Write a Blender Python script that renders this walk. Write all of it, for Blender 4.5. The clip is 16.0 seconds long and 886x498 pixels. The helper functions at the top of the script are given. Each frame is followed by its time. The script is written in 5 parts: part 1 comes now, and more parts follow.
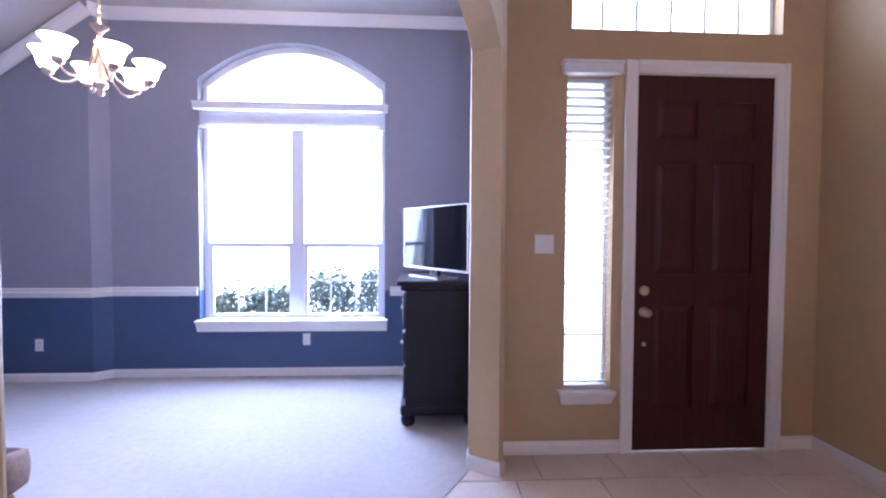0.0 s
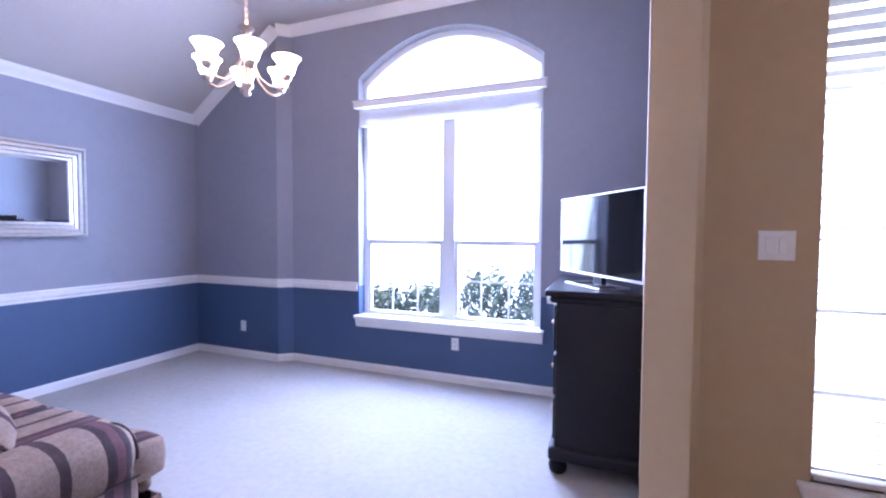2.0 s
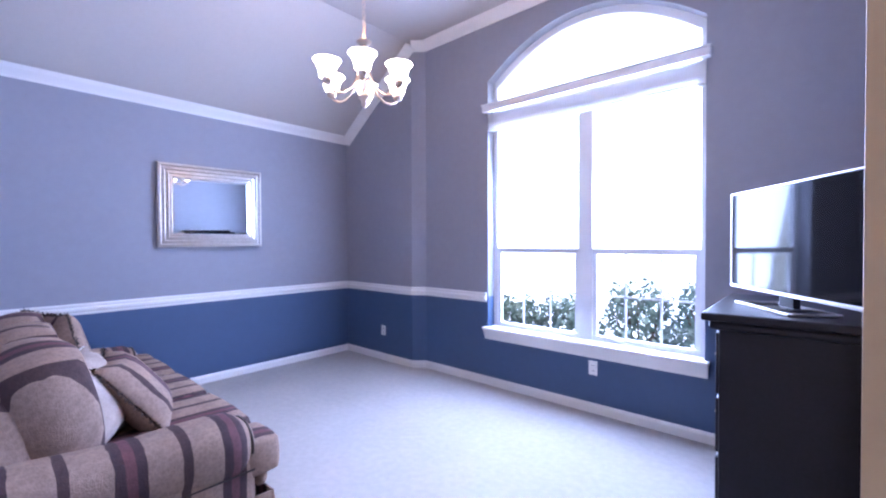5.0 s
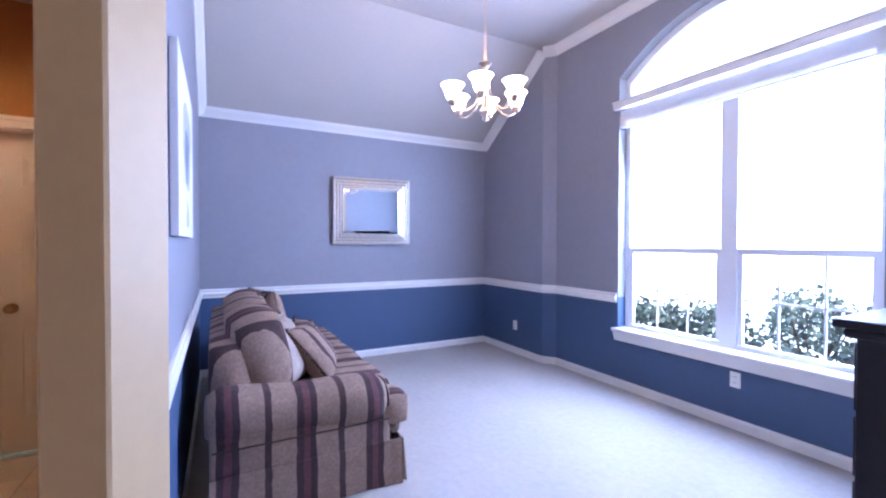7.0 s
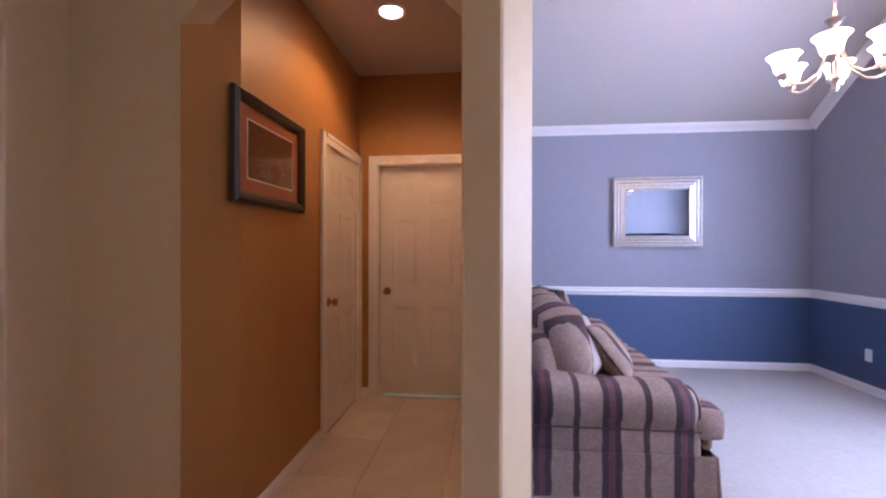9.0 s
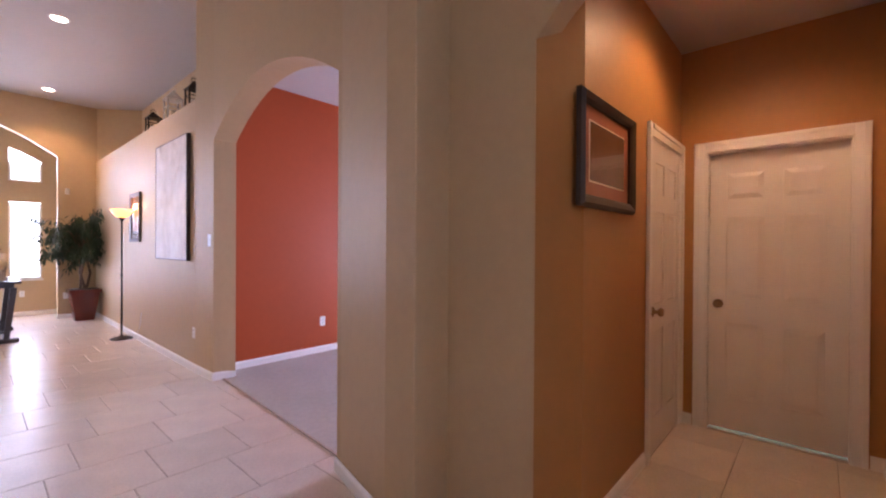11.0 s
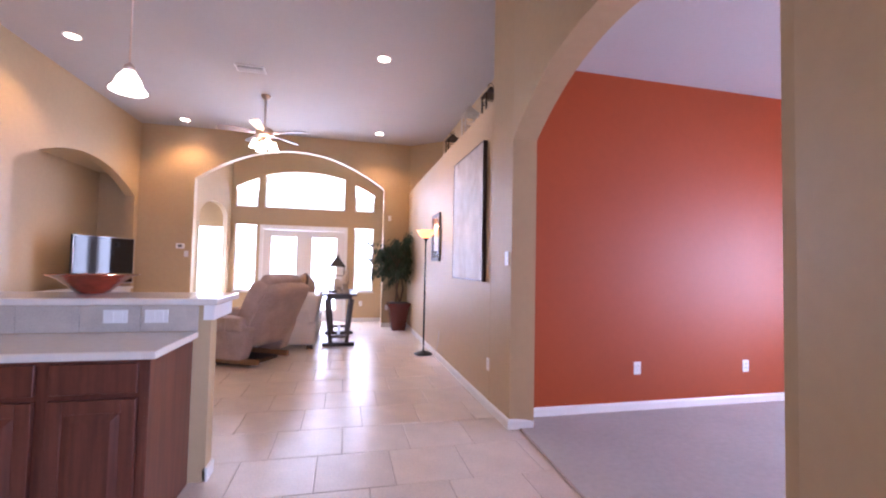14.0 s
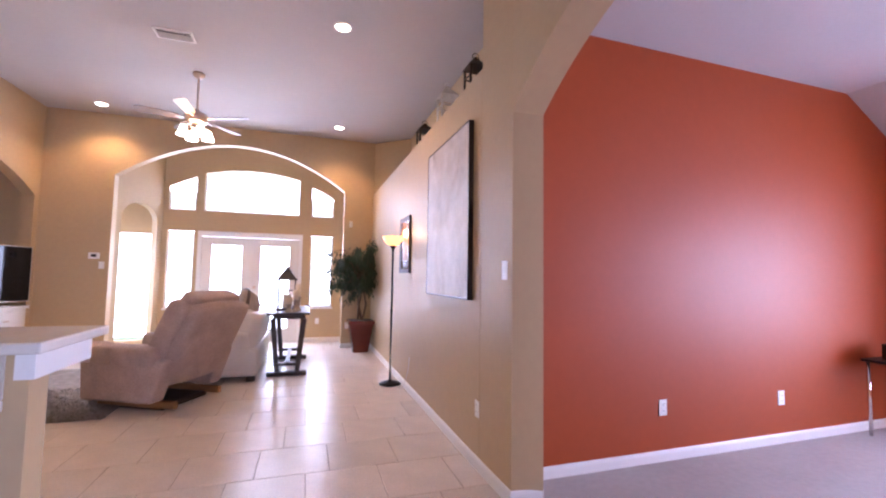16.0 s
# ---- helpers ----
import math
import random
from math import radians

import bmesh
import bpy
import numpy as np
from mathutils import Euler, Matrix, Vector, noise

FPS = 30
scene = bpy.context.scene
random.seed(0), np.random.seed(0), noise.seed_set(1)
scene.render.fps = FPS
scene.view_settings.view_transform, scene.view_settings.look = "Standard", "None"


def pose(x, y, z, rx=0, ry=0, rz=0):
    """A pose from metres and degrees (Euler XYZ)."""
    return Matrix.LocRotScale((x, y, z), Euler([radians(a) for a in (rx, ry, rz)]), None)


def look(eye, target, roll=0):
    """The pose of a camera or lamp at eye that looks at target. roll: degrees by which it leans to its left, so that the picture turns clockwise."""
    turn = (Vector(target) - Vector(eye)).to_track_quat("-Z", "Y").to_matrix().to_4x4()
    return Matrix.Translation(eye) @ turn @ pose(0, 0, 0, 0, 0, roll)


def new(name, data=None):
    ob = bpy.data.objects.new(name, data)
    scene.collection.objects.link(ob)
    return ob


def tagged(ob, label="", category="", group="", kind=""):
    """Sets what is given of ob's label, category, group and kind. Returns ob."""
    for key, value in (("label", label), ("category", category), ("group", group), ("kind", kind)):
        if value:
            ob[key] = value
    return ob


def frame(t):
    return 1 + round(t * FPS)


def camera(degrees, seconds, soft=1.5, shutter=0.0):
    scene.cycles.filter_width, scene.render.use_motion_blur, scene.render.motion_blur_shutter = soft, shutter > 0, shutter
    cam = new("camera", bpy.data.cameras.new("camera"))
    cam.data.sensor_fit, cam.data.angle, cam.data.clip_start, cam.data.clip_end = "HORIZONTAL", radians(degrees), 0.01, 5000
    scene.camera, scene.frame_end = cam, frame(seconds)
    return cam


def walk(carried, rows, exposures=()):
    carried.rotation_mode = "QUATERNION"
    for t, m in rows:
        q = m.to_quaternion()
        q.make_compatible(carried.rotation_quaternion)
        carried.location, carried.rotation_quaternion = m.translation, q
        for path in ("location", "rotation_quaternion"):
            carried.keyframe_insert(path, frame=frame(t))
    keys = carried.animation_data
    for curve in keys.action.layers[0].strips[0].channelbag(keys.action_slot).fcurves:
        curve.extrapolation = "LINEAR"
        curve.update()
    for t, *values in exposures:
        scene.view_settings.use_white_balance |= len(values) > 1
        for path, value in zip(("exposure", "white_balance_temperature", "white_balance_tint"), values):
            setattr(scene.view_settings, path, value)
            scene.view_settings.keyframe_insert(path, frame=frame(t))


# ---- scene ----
cam = camera(92.9, 16.0, soft=2.2)
PATH = [
    (0, (0.619, 0.338, 1.411), (0.719, 2.334, 1.35), 0.3),
    (0.5, (0.644, 0.478, 1.389), (0.546, 2.475, 1.328), 0.4),
    (1, (0.72, 0.623, 1.39), (0.387, 2.594, 1.325), 0.4),
    (1.5, (0.748, 0.749, 1.409), (0.217, 2.676, 1.33), 0.3),
    (2, (0.758, 0.933, 1.408), (0.038, 2.797, 1.33), 0.3),
    (2.5, (0.727, 1.085, 1.394), (-0.135, 2.888, 1.327), 0.3),
    (3, (0.694, 1.193, 1.391), (-0.285, 2.936, 1.332), 0.2),
    (3.5, (0.692, 1.304, 1.4), (-0.404, 2.976, 1.344), 0.0),
    (6, (0.973, 1.237, 1.382), (-0.544, 2.54, 1.357), -0.1),
    (6.5, (1.069, 1.286, 1.377), (-0.576, 2.424, 1.349), 0.0),
    (7, (1.178, 1.243, 1.375), (-0.586, 2.184, 1.346), 0.1),
    (7.5, (1.156, 1.127, 1.385), (-0.699, 1.872, 1.348), 0.2),
    (8, (1.227, 1.085, 1.376), (-0.723, 1.53, 1.346), 0.1),
    (8.5, (1.279, 1.029, 1.353), (-0.717, 1.153, 1.338), -0.1),
    (9, (1.27, 0.973, 1.351), (-0.719, 0.768, 1.342), 0.1),
    (9.5, (1.287, 0.904, 1.358), (-0.643, 0.378, 1.353), 0.3),
    (10, (1.28, 0.813, 1.363), (-0.538, -0.02, 1.366), 0.2),
    (10.2, (1.301, 0.794, 1.372), (-0.468, -0.14, 1.369), 0.2),
    (12.3, (1.228, 0.223, 1.335), (0.27, -1.532, 1.355), 0.8),
    (12.5, (1.217, 0.16, 1.328), (0.321, -1.629, 1.354), 0.8),
    (13, (1.127, -0.073, 1.321), (0.419, -1.942, 1.365), 0.8),
    (13.5, (1.062, -0.307, 1.335), (0.505, -2.227, 1.395), 1.1),
    (14, (1.026, -0.586, 1.343), (0.569, -2.531, 1.422), 1.2),
    (14.5, (0.984, -0.832, 1.345), (0.589, -2.79, 1.443), 1.2),
    (15, (0.922, -1.09, 1.351), (0.539, -3.049, 1.47), 1.2),
    (15.5, (0.852, -1.361, 1.367), (0.407, -3.307, 1.496), 1.0),
    (16, (0.883, -1.531, 1.37), (0.265, -3.429, 1.501), 0.9),
]
walk(cam, [(t, look(eye, target, roll)) for t, eye, target, roll in PATH], exposures=[(0, 0.8, 5500, 22), (7, 0.72, 5450, 18), (9.5, 0.75, 6100, 24), (12.5, 0.95, 5700, 22), (16, 0.92, 5600, 22)])

# world, sun and large lights
world = bpy.data.worlds.new("sky")
scene.world = world
world.use_nodes = True
wn = world.node_tree.nodes
sky = wn.new("ShaderNodeTexSky")
sky.sky_type, sky.sun_disc = "NISHITA", False
sky.sun_elevation, sky.sun_rotation = radians(52), radians(96)
world.node_tree.links.new(sky.outputs[0], wn["Background"].inputs[0])
wn["Background"].inputs[1].default_value = 0.15
sun = new("sun", bpy.data.lights.new("sun", "SUN"))
sun.data.energy, sun.data.angle, sun.data.color = 3.0, radians(0.5), (1, 0.95, 0.88)
sun.matrix_basis = look((0, 0, 30), (-20, 2, 4))


def area(name, at, to, w, h, power, color):
    lamp = new(name, bpy.data.lights.new(name, "AREA"))
    lamp.data.shape, lamp.data.size, lamp.data.size_y = "RECTANGLE", w, h
    lamp.data.energy, lamp.data.color = power, color
    lamp.matrix_basis = look(at, to)
    return lamp


def bulb(name, at, power, color, radius=0.05, spot=0):
    lamp = new(name, bpy.data.lights.new(name, "SPOT" if spot else "POINT"))
    lamp.data.energy, lamp.data.color, lamp.data.shadow_soft_size = power, color, radius
    if spot:
        lamp.data.spot_size, lamp.data.spot_blend = radians(spot), 0.6
    lamp.location = at
    return lamp


DAY = (0.52, 0.64, 1.0)
WARM = (1.0, 0.58, 0.27)
area("window_daylight", (-0.66, 4.742, 1.8), (-0.66, 0, 0.9), 1.7, 2.3, 175, DAY)
area("sidelight_daylight", (1.69, 3.1, 1.4), (1.69, 0, 1.0), 0.28, 1.9, 5, (0.8, 0.86, 1.0))
area("transom_daylight", (2.25, 3.1, 3.0), (2.25, 0, 1.6), 1.3, 0.5, 5, (0.85, 0.9, 1.0))
area("patio_daylight", (1.9, -10.8, 1.5), (1.9, 0, 0.8), 2.9, 2.0, 150, (0.72, 0.76, 1.0))
area("patio_transom_daylight", (1.9, -10.8, 2.9), (1.9, 0, 1.0), 2.9, 0.6, 40, (0.74, 0.78, 1.0))
area("red_room_daylight", (-5.46, -2.04, 1.375), (0, -2.04, 0.9), 1.75, 1.5, 170, (0.66, 0.72, 1.0))
area("breakfast_daylight", (5.3, -10.4, 1.4), (3.4, -10.3, 1.0), 0.7, 1.8, 26, (0.74, 0.78, 1.0))
for x, y in ((0.594, -5.942), (0.397, -9.076), (4.0, -9.3), (4.244, -6.381)):
    bulb("downlight_lamp", (x, y, 3.9), 40, WARM, 0.06, 125)
bulb("hall_lamp", (-1.438, 0.35, 2.83), 25, WARM, 0.06, 155)
bulb("foyer_lamp", (2.6, 1.2, 3.8), 10, (1.0, 0.52, 0.2), 0.08, 150)
bulb("pendant_lamp", (2.496, -3.849, 2.53), 34, WARM, 0.05)
bulb("chandelier_lamp", (-1.19, 2.82, 2.60), 14, WARM, 0.15)
bulb("fan_lamp", (2.29, -7.64, 3.20), 14, WARM, 0.1)
bulb("torchiere_lamp", (-0.20, -6.905, 1.93), 6, (1, 0.55, 0.22), 0.05)


# materials
def mat(name, color, rough=0.5, metal=0.0, vary=0.08, scale=3.0, bump=0.0, bscale=200.0, emit=0.0, coat=0.0, spec=0.5):
    m = bpy.data.materials.new(name)
    m.use_nodes = True
    n, l = m.node_tree.nodes, m.node_tree.links
    b = n["Principled BSDF"]
    b.inputs["Roughness"].default_value, b.inputs["Metallic"].default_value = rough, metal
    b.inputs["Specular IOR Level"].default_value = spec
    b.inputs["Coat Weight"].default_value = coat
    tc = n.new("ShaderNodeTexCoord")
    big, fine = n.new("ShaderNodeTexNoise"), n.new("ShaderNodeTexNoise")
    for t, s in ((big, scale), (fine, scale * 14)):
        t.inputs["Scale"].default_value = s
        t.inputs["Detail"].default_value = 4
        l.new(tc.outputs["Object"], t.inputs["Vector"])
    add = n.new("ShaderNodeMath")
    add.operation = "ADD"
    l.new(big.outputs[0], add.inputs[0]), l.new(fine.outputs[0], add.inputs[1])
    rng = n.new("ShaderNodeMapRange")
    rng.inputs["From Min"].default_value, rng.inputs["From Max"].default_value = 0.6, 1.4
    rng.inputs["To Min"].default_value, rng.inputs["To Max"].default_value = 1 - vary, 1 + vary
    l.new(add.outputs[0], rng.inputs["Value"])
    mul = n.new("ShaderNodeVectorMath")
    mul.operation = "SCALE"
    mul.inputs[0].default_value = color
    l.new(rng.outputs[0], mul.inputs["Scale"])
    l.new(mul.outputs[0], b.inputs["Base Color"])
    m["mul"] = mul.name
    if bump:
        bt, bn = n.new("ShaderNodeTexNoise"), n.new("ShaderNodeBump")
        bt.inputs["Scale"].default_value, bt.inputs["Detail"].default_value = bscale, 3
        bn.inputs["Strength"].default_value, bn.inputs["Distance"].default_value = bump, 0.01
        l.new(tc.outputs["Object"], bt.inputs["Vector"])
        l.new(bt.outputs[0], bn.inputs["Height"]), l.new(bn.outputs[0], b.inputs["Normal"])
    if emit:
        b.inputs["Emission Color"].default_value = (*color, 1)
        b.inputs["Emission Strength"].default_value = emit
    return m


def feed(m, socket_out):
    """Put a colour socket in place of the flat colour of a material."""
    m.node_tree.links.new(socket_out, m.node_tree.nodes[m["mul"]].inputs[0])


def split(m, axis, at, low, high):
    """Two paints on one wall, parted at a height or a place along an axis."""
    n, l = m.node_tree.nodes, m.node_tree.links
    g, s = n.new("ShaderNodeNewGeometry"), n.new("ShaderNodeSeparateXYZ")
    l.new(g.outputs["Position"], s.inputs[0])
    c = n.new("ShaderNodeMath")
    c.operation = "GREATER_THAN"
    c.inputs[1].default_value = at
    l.new(s.outputs[axis], c.inputs[0])
    x = n.new("ShaderNodeMix")
    x.data_type = "RGBA"
    x.inputs[6].default_value, x.inputs[7].default_value = (*low, 1), (*high, 1)
    l.new(c.outputs[0], x.inputs[0])
    feed(m, x.outputs[2])


def stripes(m, axis, period, stops, phase=0.0):
    n, l = m.node_tree.nodes, m.node_tree.links
    tc, s = n.new("ShaderNodeTexCoord"), n.new("ShaderNodeSeparateXYZ")
    wob = n.new("ShaderNodeTexNoise")
    wob.inputs["Scale"].default_value = 9
    l.new(tc.outputs["Object"], s.inputs[0]), l.new(tc.outputs["Object"], wob.inputs["Vector"])
    k = n.new("ShaderNodeMath")
    k.operation = "MULTIPLY_ADD"
    k.inputs[1].default_value, k.inputs[2].default_value = 1 / period, phase
    l.new(s.outputs[axis], k.inputs[0])
    w = n.new("ShaderNodeMath")
    w.operation = "MULTIPLY_ADD"
    w.inputs[1].default_value = 0.06
    l.new(wob.outputs[0], w.inputs[0]), l.new(k.outputs[0], w.inputs[2])
    f = n.new("ShaderNodeMath")
    f.operation = "FRACT"
    l.new(w.outputs[0], f.inputs[0])
    r = n.new("ShaderNodeValToRGB")
    r.color_ramp.interpolation = "CONSTANT"
    e = r.color_ramp.elements
    e[0].position, e[0].color = stops[0][0], (*stops[0][1], 1)
    e[1].position, e[1].color = stops[1][0], (*stops[1][1], 1)
    for p, c in stops[2:]:
        e.new(p).color = (*c, 1)
    l.new(f.outputs[0], r.inputs[0])
    flo = n.new("ShaderNodeTexVoronoi")
    flo.inputs["Scale"].default_value = 60
    l.new(tc.outputs["Object"], flo.inputs["Vector"])
    x = n.new("ShaderNodeMix")
    x.data_type, x.blend_type = "RGBA", "MULTIPLY"
    x.inputs[0].default_value = 0.30
    l.new(r.outputs[0], x.inputs[6]), l.new(flo.outputs["Distance"], x.inputs[7])
    g = n.new("ShaderNodeVectorMath")
    g.operation = "SCALE"
    g.inputs["Scale"].default_value = 1.18
    l.new(x.outputs[2], g.inputs[0])
    feed(m, g.outputs[0])


def grain(m, dark, light, scale=(2, 30, 30)):
    n, l = m.node_tree.nodes, m.node_tree.links
    tc, mp, t, r = n.new("ShaderNodeTexCoord"), n.new("ShaderNodeMapping"), n.new("ShaderNodeTexNoise"), n.new("ShaderNodeValToRGB")
    mp.inputs["Scale"].default_value = scale
    t.inputs["Scale"].default_value, t.inputs["Detail"].default_value = 1.5, 6
    l.new(tc.outputs["Object"], mp.inputs[0]), l.new(mp.outputs[0], t.inputs["Vector"]), l.new(t.outputs[0], r.inputs[0])
    r.color_ramp.elements[0].position, r.color_ramp.elements[1].position = 0.3, 0.72
    r.color_ramp.elements[0].color, r.color_ramp.elements[1].color = (*dark, 1), (*light, 1)
    feed(m, r.outputs[0])


DINING = mat("dining_paint", (0.3, 0.31, 0.36), 0.55, vary=0.05, scale=1.2, bump=0.05)
split(DINING, 2, 0.86, (0.055, 0.095, 0.185), (0.285, 0.288, 0.33))
TAN = mat("tan_paint", (0.50, 0.36, 0.195), 0.5, vary=0.05, scale=1.2, bump=0.05)
BROWN = mat("brown_paint", (0.40, 0.19, 0.055), 0.5, vary=0.06, scale=1.2, bump=0.05)
RED = mat("red_paint", (0.37, 0.066, 0.014), 0.50, spec=0.33, vary=0.05, scale=1.2, bump=0.04)
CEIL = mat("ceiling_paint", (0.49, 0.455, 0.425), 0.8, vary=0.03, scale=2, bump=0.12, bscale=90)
WHITE = mat("white_trim_paint", (0.80, 0.78, 0.75), 0.35, vary=0.03, scale=4)
DOORWHITE = mat("white_door_paint", (0.76, 0.72, 0.67), 0.38, vary=0.03, scale=4)
CARPET = mat("beige_carpet", (0.45, 0.42, 0.385), 0.95, vary=0.10, scale=1.6, bump=0.35, bscale=300)
TILE = mat("cream_tile", (0.68, 0.60, 0.52), 0.3, vary=0.14, scale=4.5, bump=0.03, bscale=12)
GROUT = mat("brown_grout", (0.40, 0.33, 0.27), 0.9, vary=0.2, scale=20)
MAROON = mat("mahogany_door_stain", (0.075, 0.014, 0.010), 0.5, spec=0.3, vary=0.2, scale=3, bump=0.05)
grain(MAROON, (0.032, 0.006, 0.005), (0.065, 0.011, 0.009), (26, 26, 1.6))
BLACK = mat("black_lacquer", (0.010, 0.008, 0.013), 0.38, vary=0.3, scale=5, spec=0.25)
IRON = mat("black_iron", (0.015, 0.013, 0.012), 0.45, metal=0.6, vary=0.2, scale=20)
SCREEN = mat("black_screen", (0.008, 0.008, 0.010), 0.06, vary=0.0, spec=0.32)
SILVER = mat("silver_frame", (0.62, 0.58, 0.54), 0.32, metal=1.0, vary=0.15, scale=30)
NICKEL = mat("brushed_nickel", (0.66, 0.52, 0.42), 0.28, metal=1.0, vary=0.1, scale=20)
BRASS = mat("aged_brass", (0.35, 0.24, 0.14), 0.3, metal=1.0, vary=0.1, scale=20)
MIRROR = mat("mirror_glass", (0.70, 0.74, 0.76), 0.02, metal=1.0, vary=0.0)
SHADE = mat("lit_frosted_glass", (1.0, 0.84, 0.66), 0.4, vary=0.0, emit=7.0)
CANLIT = mat("lit_lens", (1.0, 0.82, 0.60), 0.5, vary=0.0, emit=14.0)
AMBER = mat("amber_glass", (0.9, 0.34, 0.08), 0.3, vary=0.4, scale=30, emit=2.6)
PLATE = mat("plate_plastic", (0.82, 0.81, 0.78), 0.35, vary=0.02)
SLOT = mat("dark_slot", (0.03, 0.03, 0.03), 0.6, vary=0.0)
VINYL = mat("window_vinyl", (0.74, 0.75, 0.78), 0.4, vary=0.02)
BLIND = mat("blind_slat", (0.75, 0.74, 0.74), 0.45, vary=0.03, scale=10)
CABINET = mat("cherry_cabinet", (0.12, 0.035, 0.02), 0.35, vary=0.15, scale=3)
grain(CABINET, (0.085, 0.022, 0.012), (0.16, 0.047, 0.026), (24, 24, 1.5))
COUNTER = mat("white_counter", (0.72, 0.66, 0.58), 0.2, vary=0.06, scale=30)
SPLASH = mat("beige_splash_tile", (0.50, 0.44, 0.37), 0.35, vary=0.2, scale=9)
SUEDE = mat("taupe_suede", (0.42, 0.31, 0.255), 0.85, vary=0.25, scale=5, bump=0.3, bscale=60)
LEATHER = mat("cream_leather", (0.58, 0.53, 0.46), 0.45, vary=0.08, scale=6, bump=0.15, bscale=80)
ESPRESSO = mat("espresso_wood", (0.035, 0.020, 0.014), 0.4, vary=0.25, scale=5)
LEAF = mat("fig_leaf", (0.025, 0.055, 0.022), 0.45, vary=0.4, scale=9)
BARK = mat("bark", (0.12, 0.075, 0.045), 0.8, vary=0.3, scale=20, bump=0.4, bscale=40)
POT = mat("oxblood_glaze", (0.12, 0.022, 0.016), 0.25, vary=0.2, scale=8)
SOIL = mat("moss", (0.05, 0.045, 0.03), 0.95, vary=0.4, scale=30)
WAX = mat("ivory_wax", (0.72, 0.62, 0.48), 0.5, vary=0.08, scale=12)
GLASSBOWL = mat("red_art_glass", (0.28, 0.035, 0.012), 0.12, vary=0.5, scale=14, coat=0.5)
CANVAS = mat("abstract_canvas", (0.5, 0.46, 0.44), 0.5, vary=0.2, scale=6, bump=0.2, bscale=90)
PAPER = mat("pale_print", (0.72, 0.72, 0.76), 0.6, vary=0.05, scale=8)
PRINT = mat("dark_print", (0.10, 0.045, 0.025), 0.25, vary=0.8, scale=6, coat=0.6)
RUST = mat("rust_mat_board", (0.30, 0.09, 0.035), 0.5, vary=0.1, scale=10, coat=0.6)
RUG = mat("shag_rug", (0.28, 0.25, 0.22), 0.95, vary=0.5, scale=14, bump=1.0, bscale=90)
LAWN = mat("lawn", (0.12, 0.15, 0.06), 0.9, vary=0.4, scale=2)
HEDGE = mat("hedge_leaf", (0.12, 0.17, 0.125), 0.5, vary=0.5, scale=6)
CONCRETE = mat("porch_concrete", (0.42, 0.40, 0.37), 0.85, vary=0.15, scale=3)
WIRE = mat("white_cord", (0.5, 0.5, 0.5), 0.5, vary=0.0)
DARKB, LIGHTB, MIDB = (0.050, 0.026, 0.028), (0.29, 0.198, 0.148), (0.060, 0.032, 0.030)
STRIPE = ((0, DARKB), (0.09, (0.12, 0.045, 0.05)), (0.18, DARKB), (0.27, LIGHTB), (0.58, MIDB), (0.67, LIGHTB))
SOFA_X = mat("striped_chenille_across", (0.4, 0.3, 0.27), 0.85, vary=0.2, scale=18, bump=0.3, bscale=160)
stripes(SOFA_X, 0, 0.37, STRIPE, 0.2)
SOFA_Y = mat("striped_chenille_along", (0.4, 0.3, 0.27), 0.85, vary=0.2, scale=18, bump=0.3, bscale=160)
stripes(SOFA_Y, 1, 0.365, STRIPE, 0.61)


def glass():
    m = bpy.data.materials.new("clear_glass")
    m.use_nodes = True
    n, l = m.node_tree.nodes, m.node_tree.links
    n.remove(n["Principled BSDF"])
    a, b, x = n.new("ShaderNodeBsdfTransparent"), n.new("ShaderNodeBsdfGlossy"), n.new("ShaderNodeMixShader")
    b.inputs["Roughness"].default_value = 0.02
    x.inputs[0].default_value = 0.06
    l.new(a.outputs[0], x.inputs[1]), l.new(b.outputs[0], x.inputs[2]), l.new(x.outputs[0], n["Material Output"].inputs[0])
    return m


GLASS = glass()


# building helpers
def part(name, bm, material, parent=None, label="", smooth=False):
    me = bpy.data.meshes.new(name)
    bmesh.ops.recalc_face_normals(bm, faces=bm.faces)
    if smooth:
        for f in bm.faces:
            f.smooth = True
    bm.to_mesh(me)
    bm.free()
    me.materials.append(material)
    ob = new(name, me)
    if parent:
        ob.parent = parent
    if label:
        ob["label"] = label
    return ob


def thing(name, label, category, group="", kind=""):
    return tagged(new(name), label, category, group, kind)


def hexa(bm, a, b):
    """A solid between two quads of four points each."""
    va, vb = [bm.verts.new(p) for p in a], [bm.verts.new(p) for p in b]
    bm.faces.new(va), bm.faces.new(vb[::-1])
    for i in range(4):
        j = (i + 1) % 4
        bm.faces.new((va[i], vb[i], vb[j], va[j]))


def box(x0, x1, y0, y1, z0, z1, r=0.0, seg=2, bm=None):
    keep = bm
    bm = bmesh.new() if bm is None or r else bm
    hexa(bm, ((x0, y0, z0), (x1, y0, z0), (x1, y1, z0), (x0, y1, z0)), ((x0, y0, z1), (x1, y0, z1), (x1, y1, z1), (x0, y1, z1)))
    if r:
        bmesh.ops.bevel(bm, geom=bm.edges[:], offset=r, segments=seg, affect="EDGES", profile=0.5)
        if keep is not None:
            join(keep, bm)
            return keep
    return bm


def join(bm, other):
    me = bpy.data.meshes.new("tmp")
    other.to_mesh(me)
    other.free()
    bm.from_mesh(me)
    bpy.data.meshes.remove(me)


def move(bm, m):
    bmesh.ops.transform(bm, matrix=m, verts=bm.verts)
    return bm


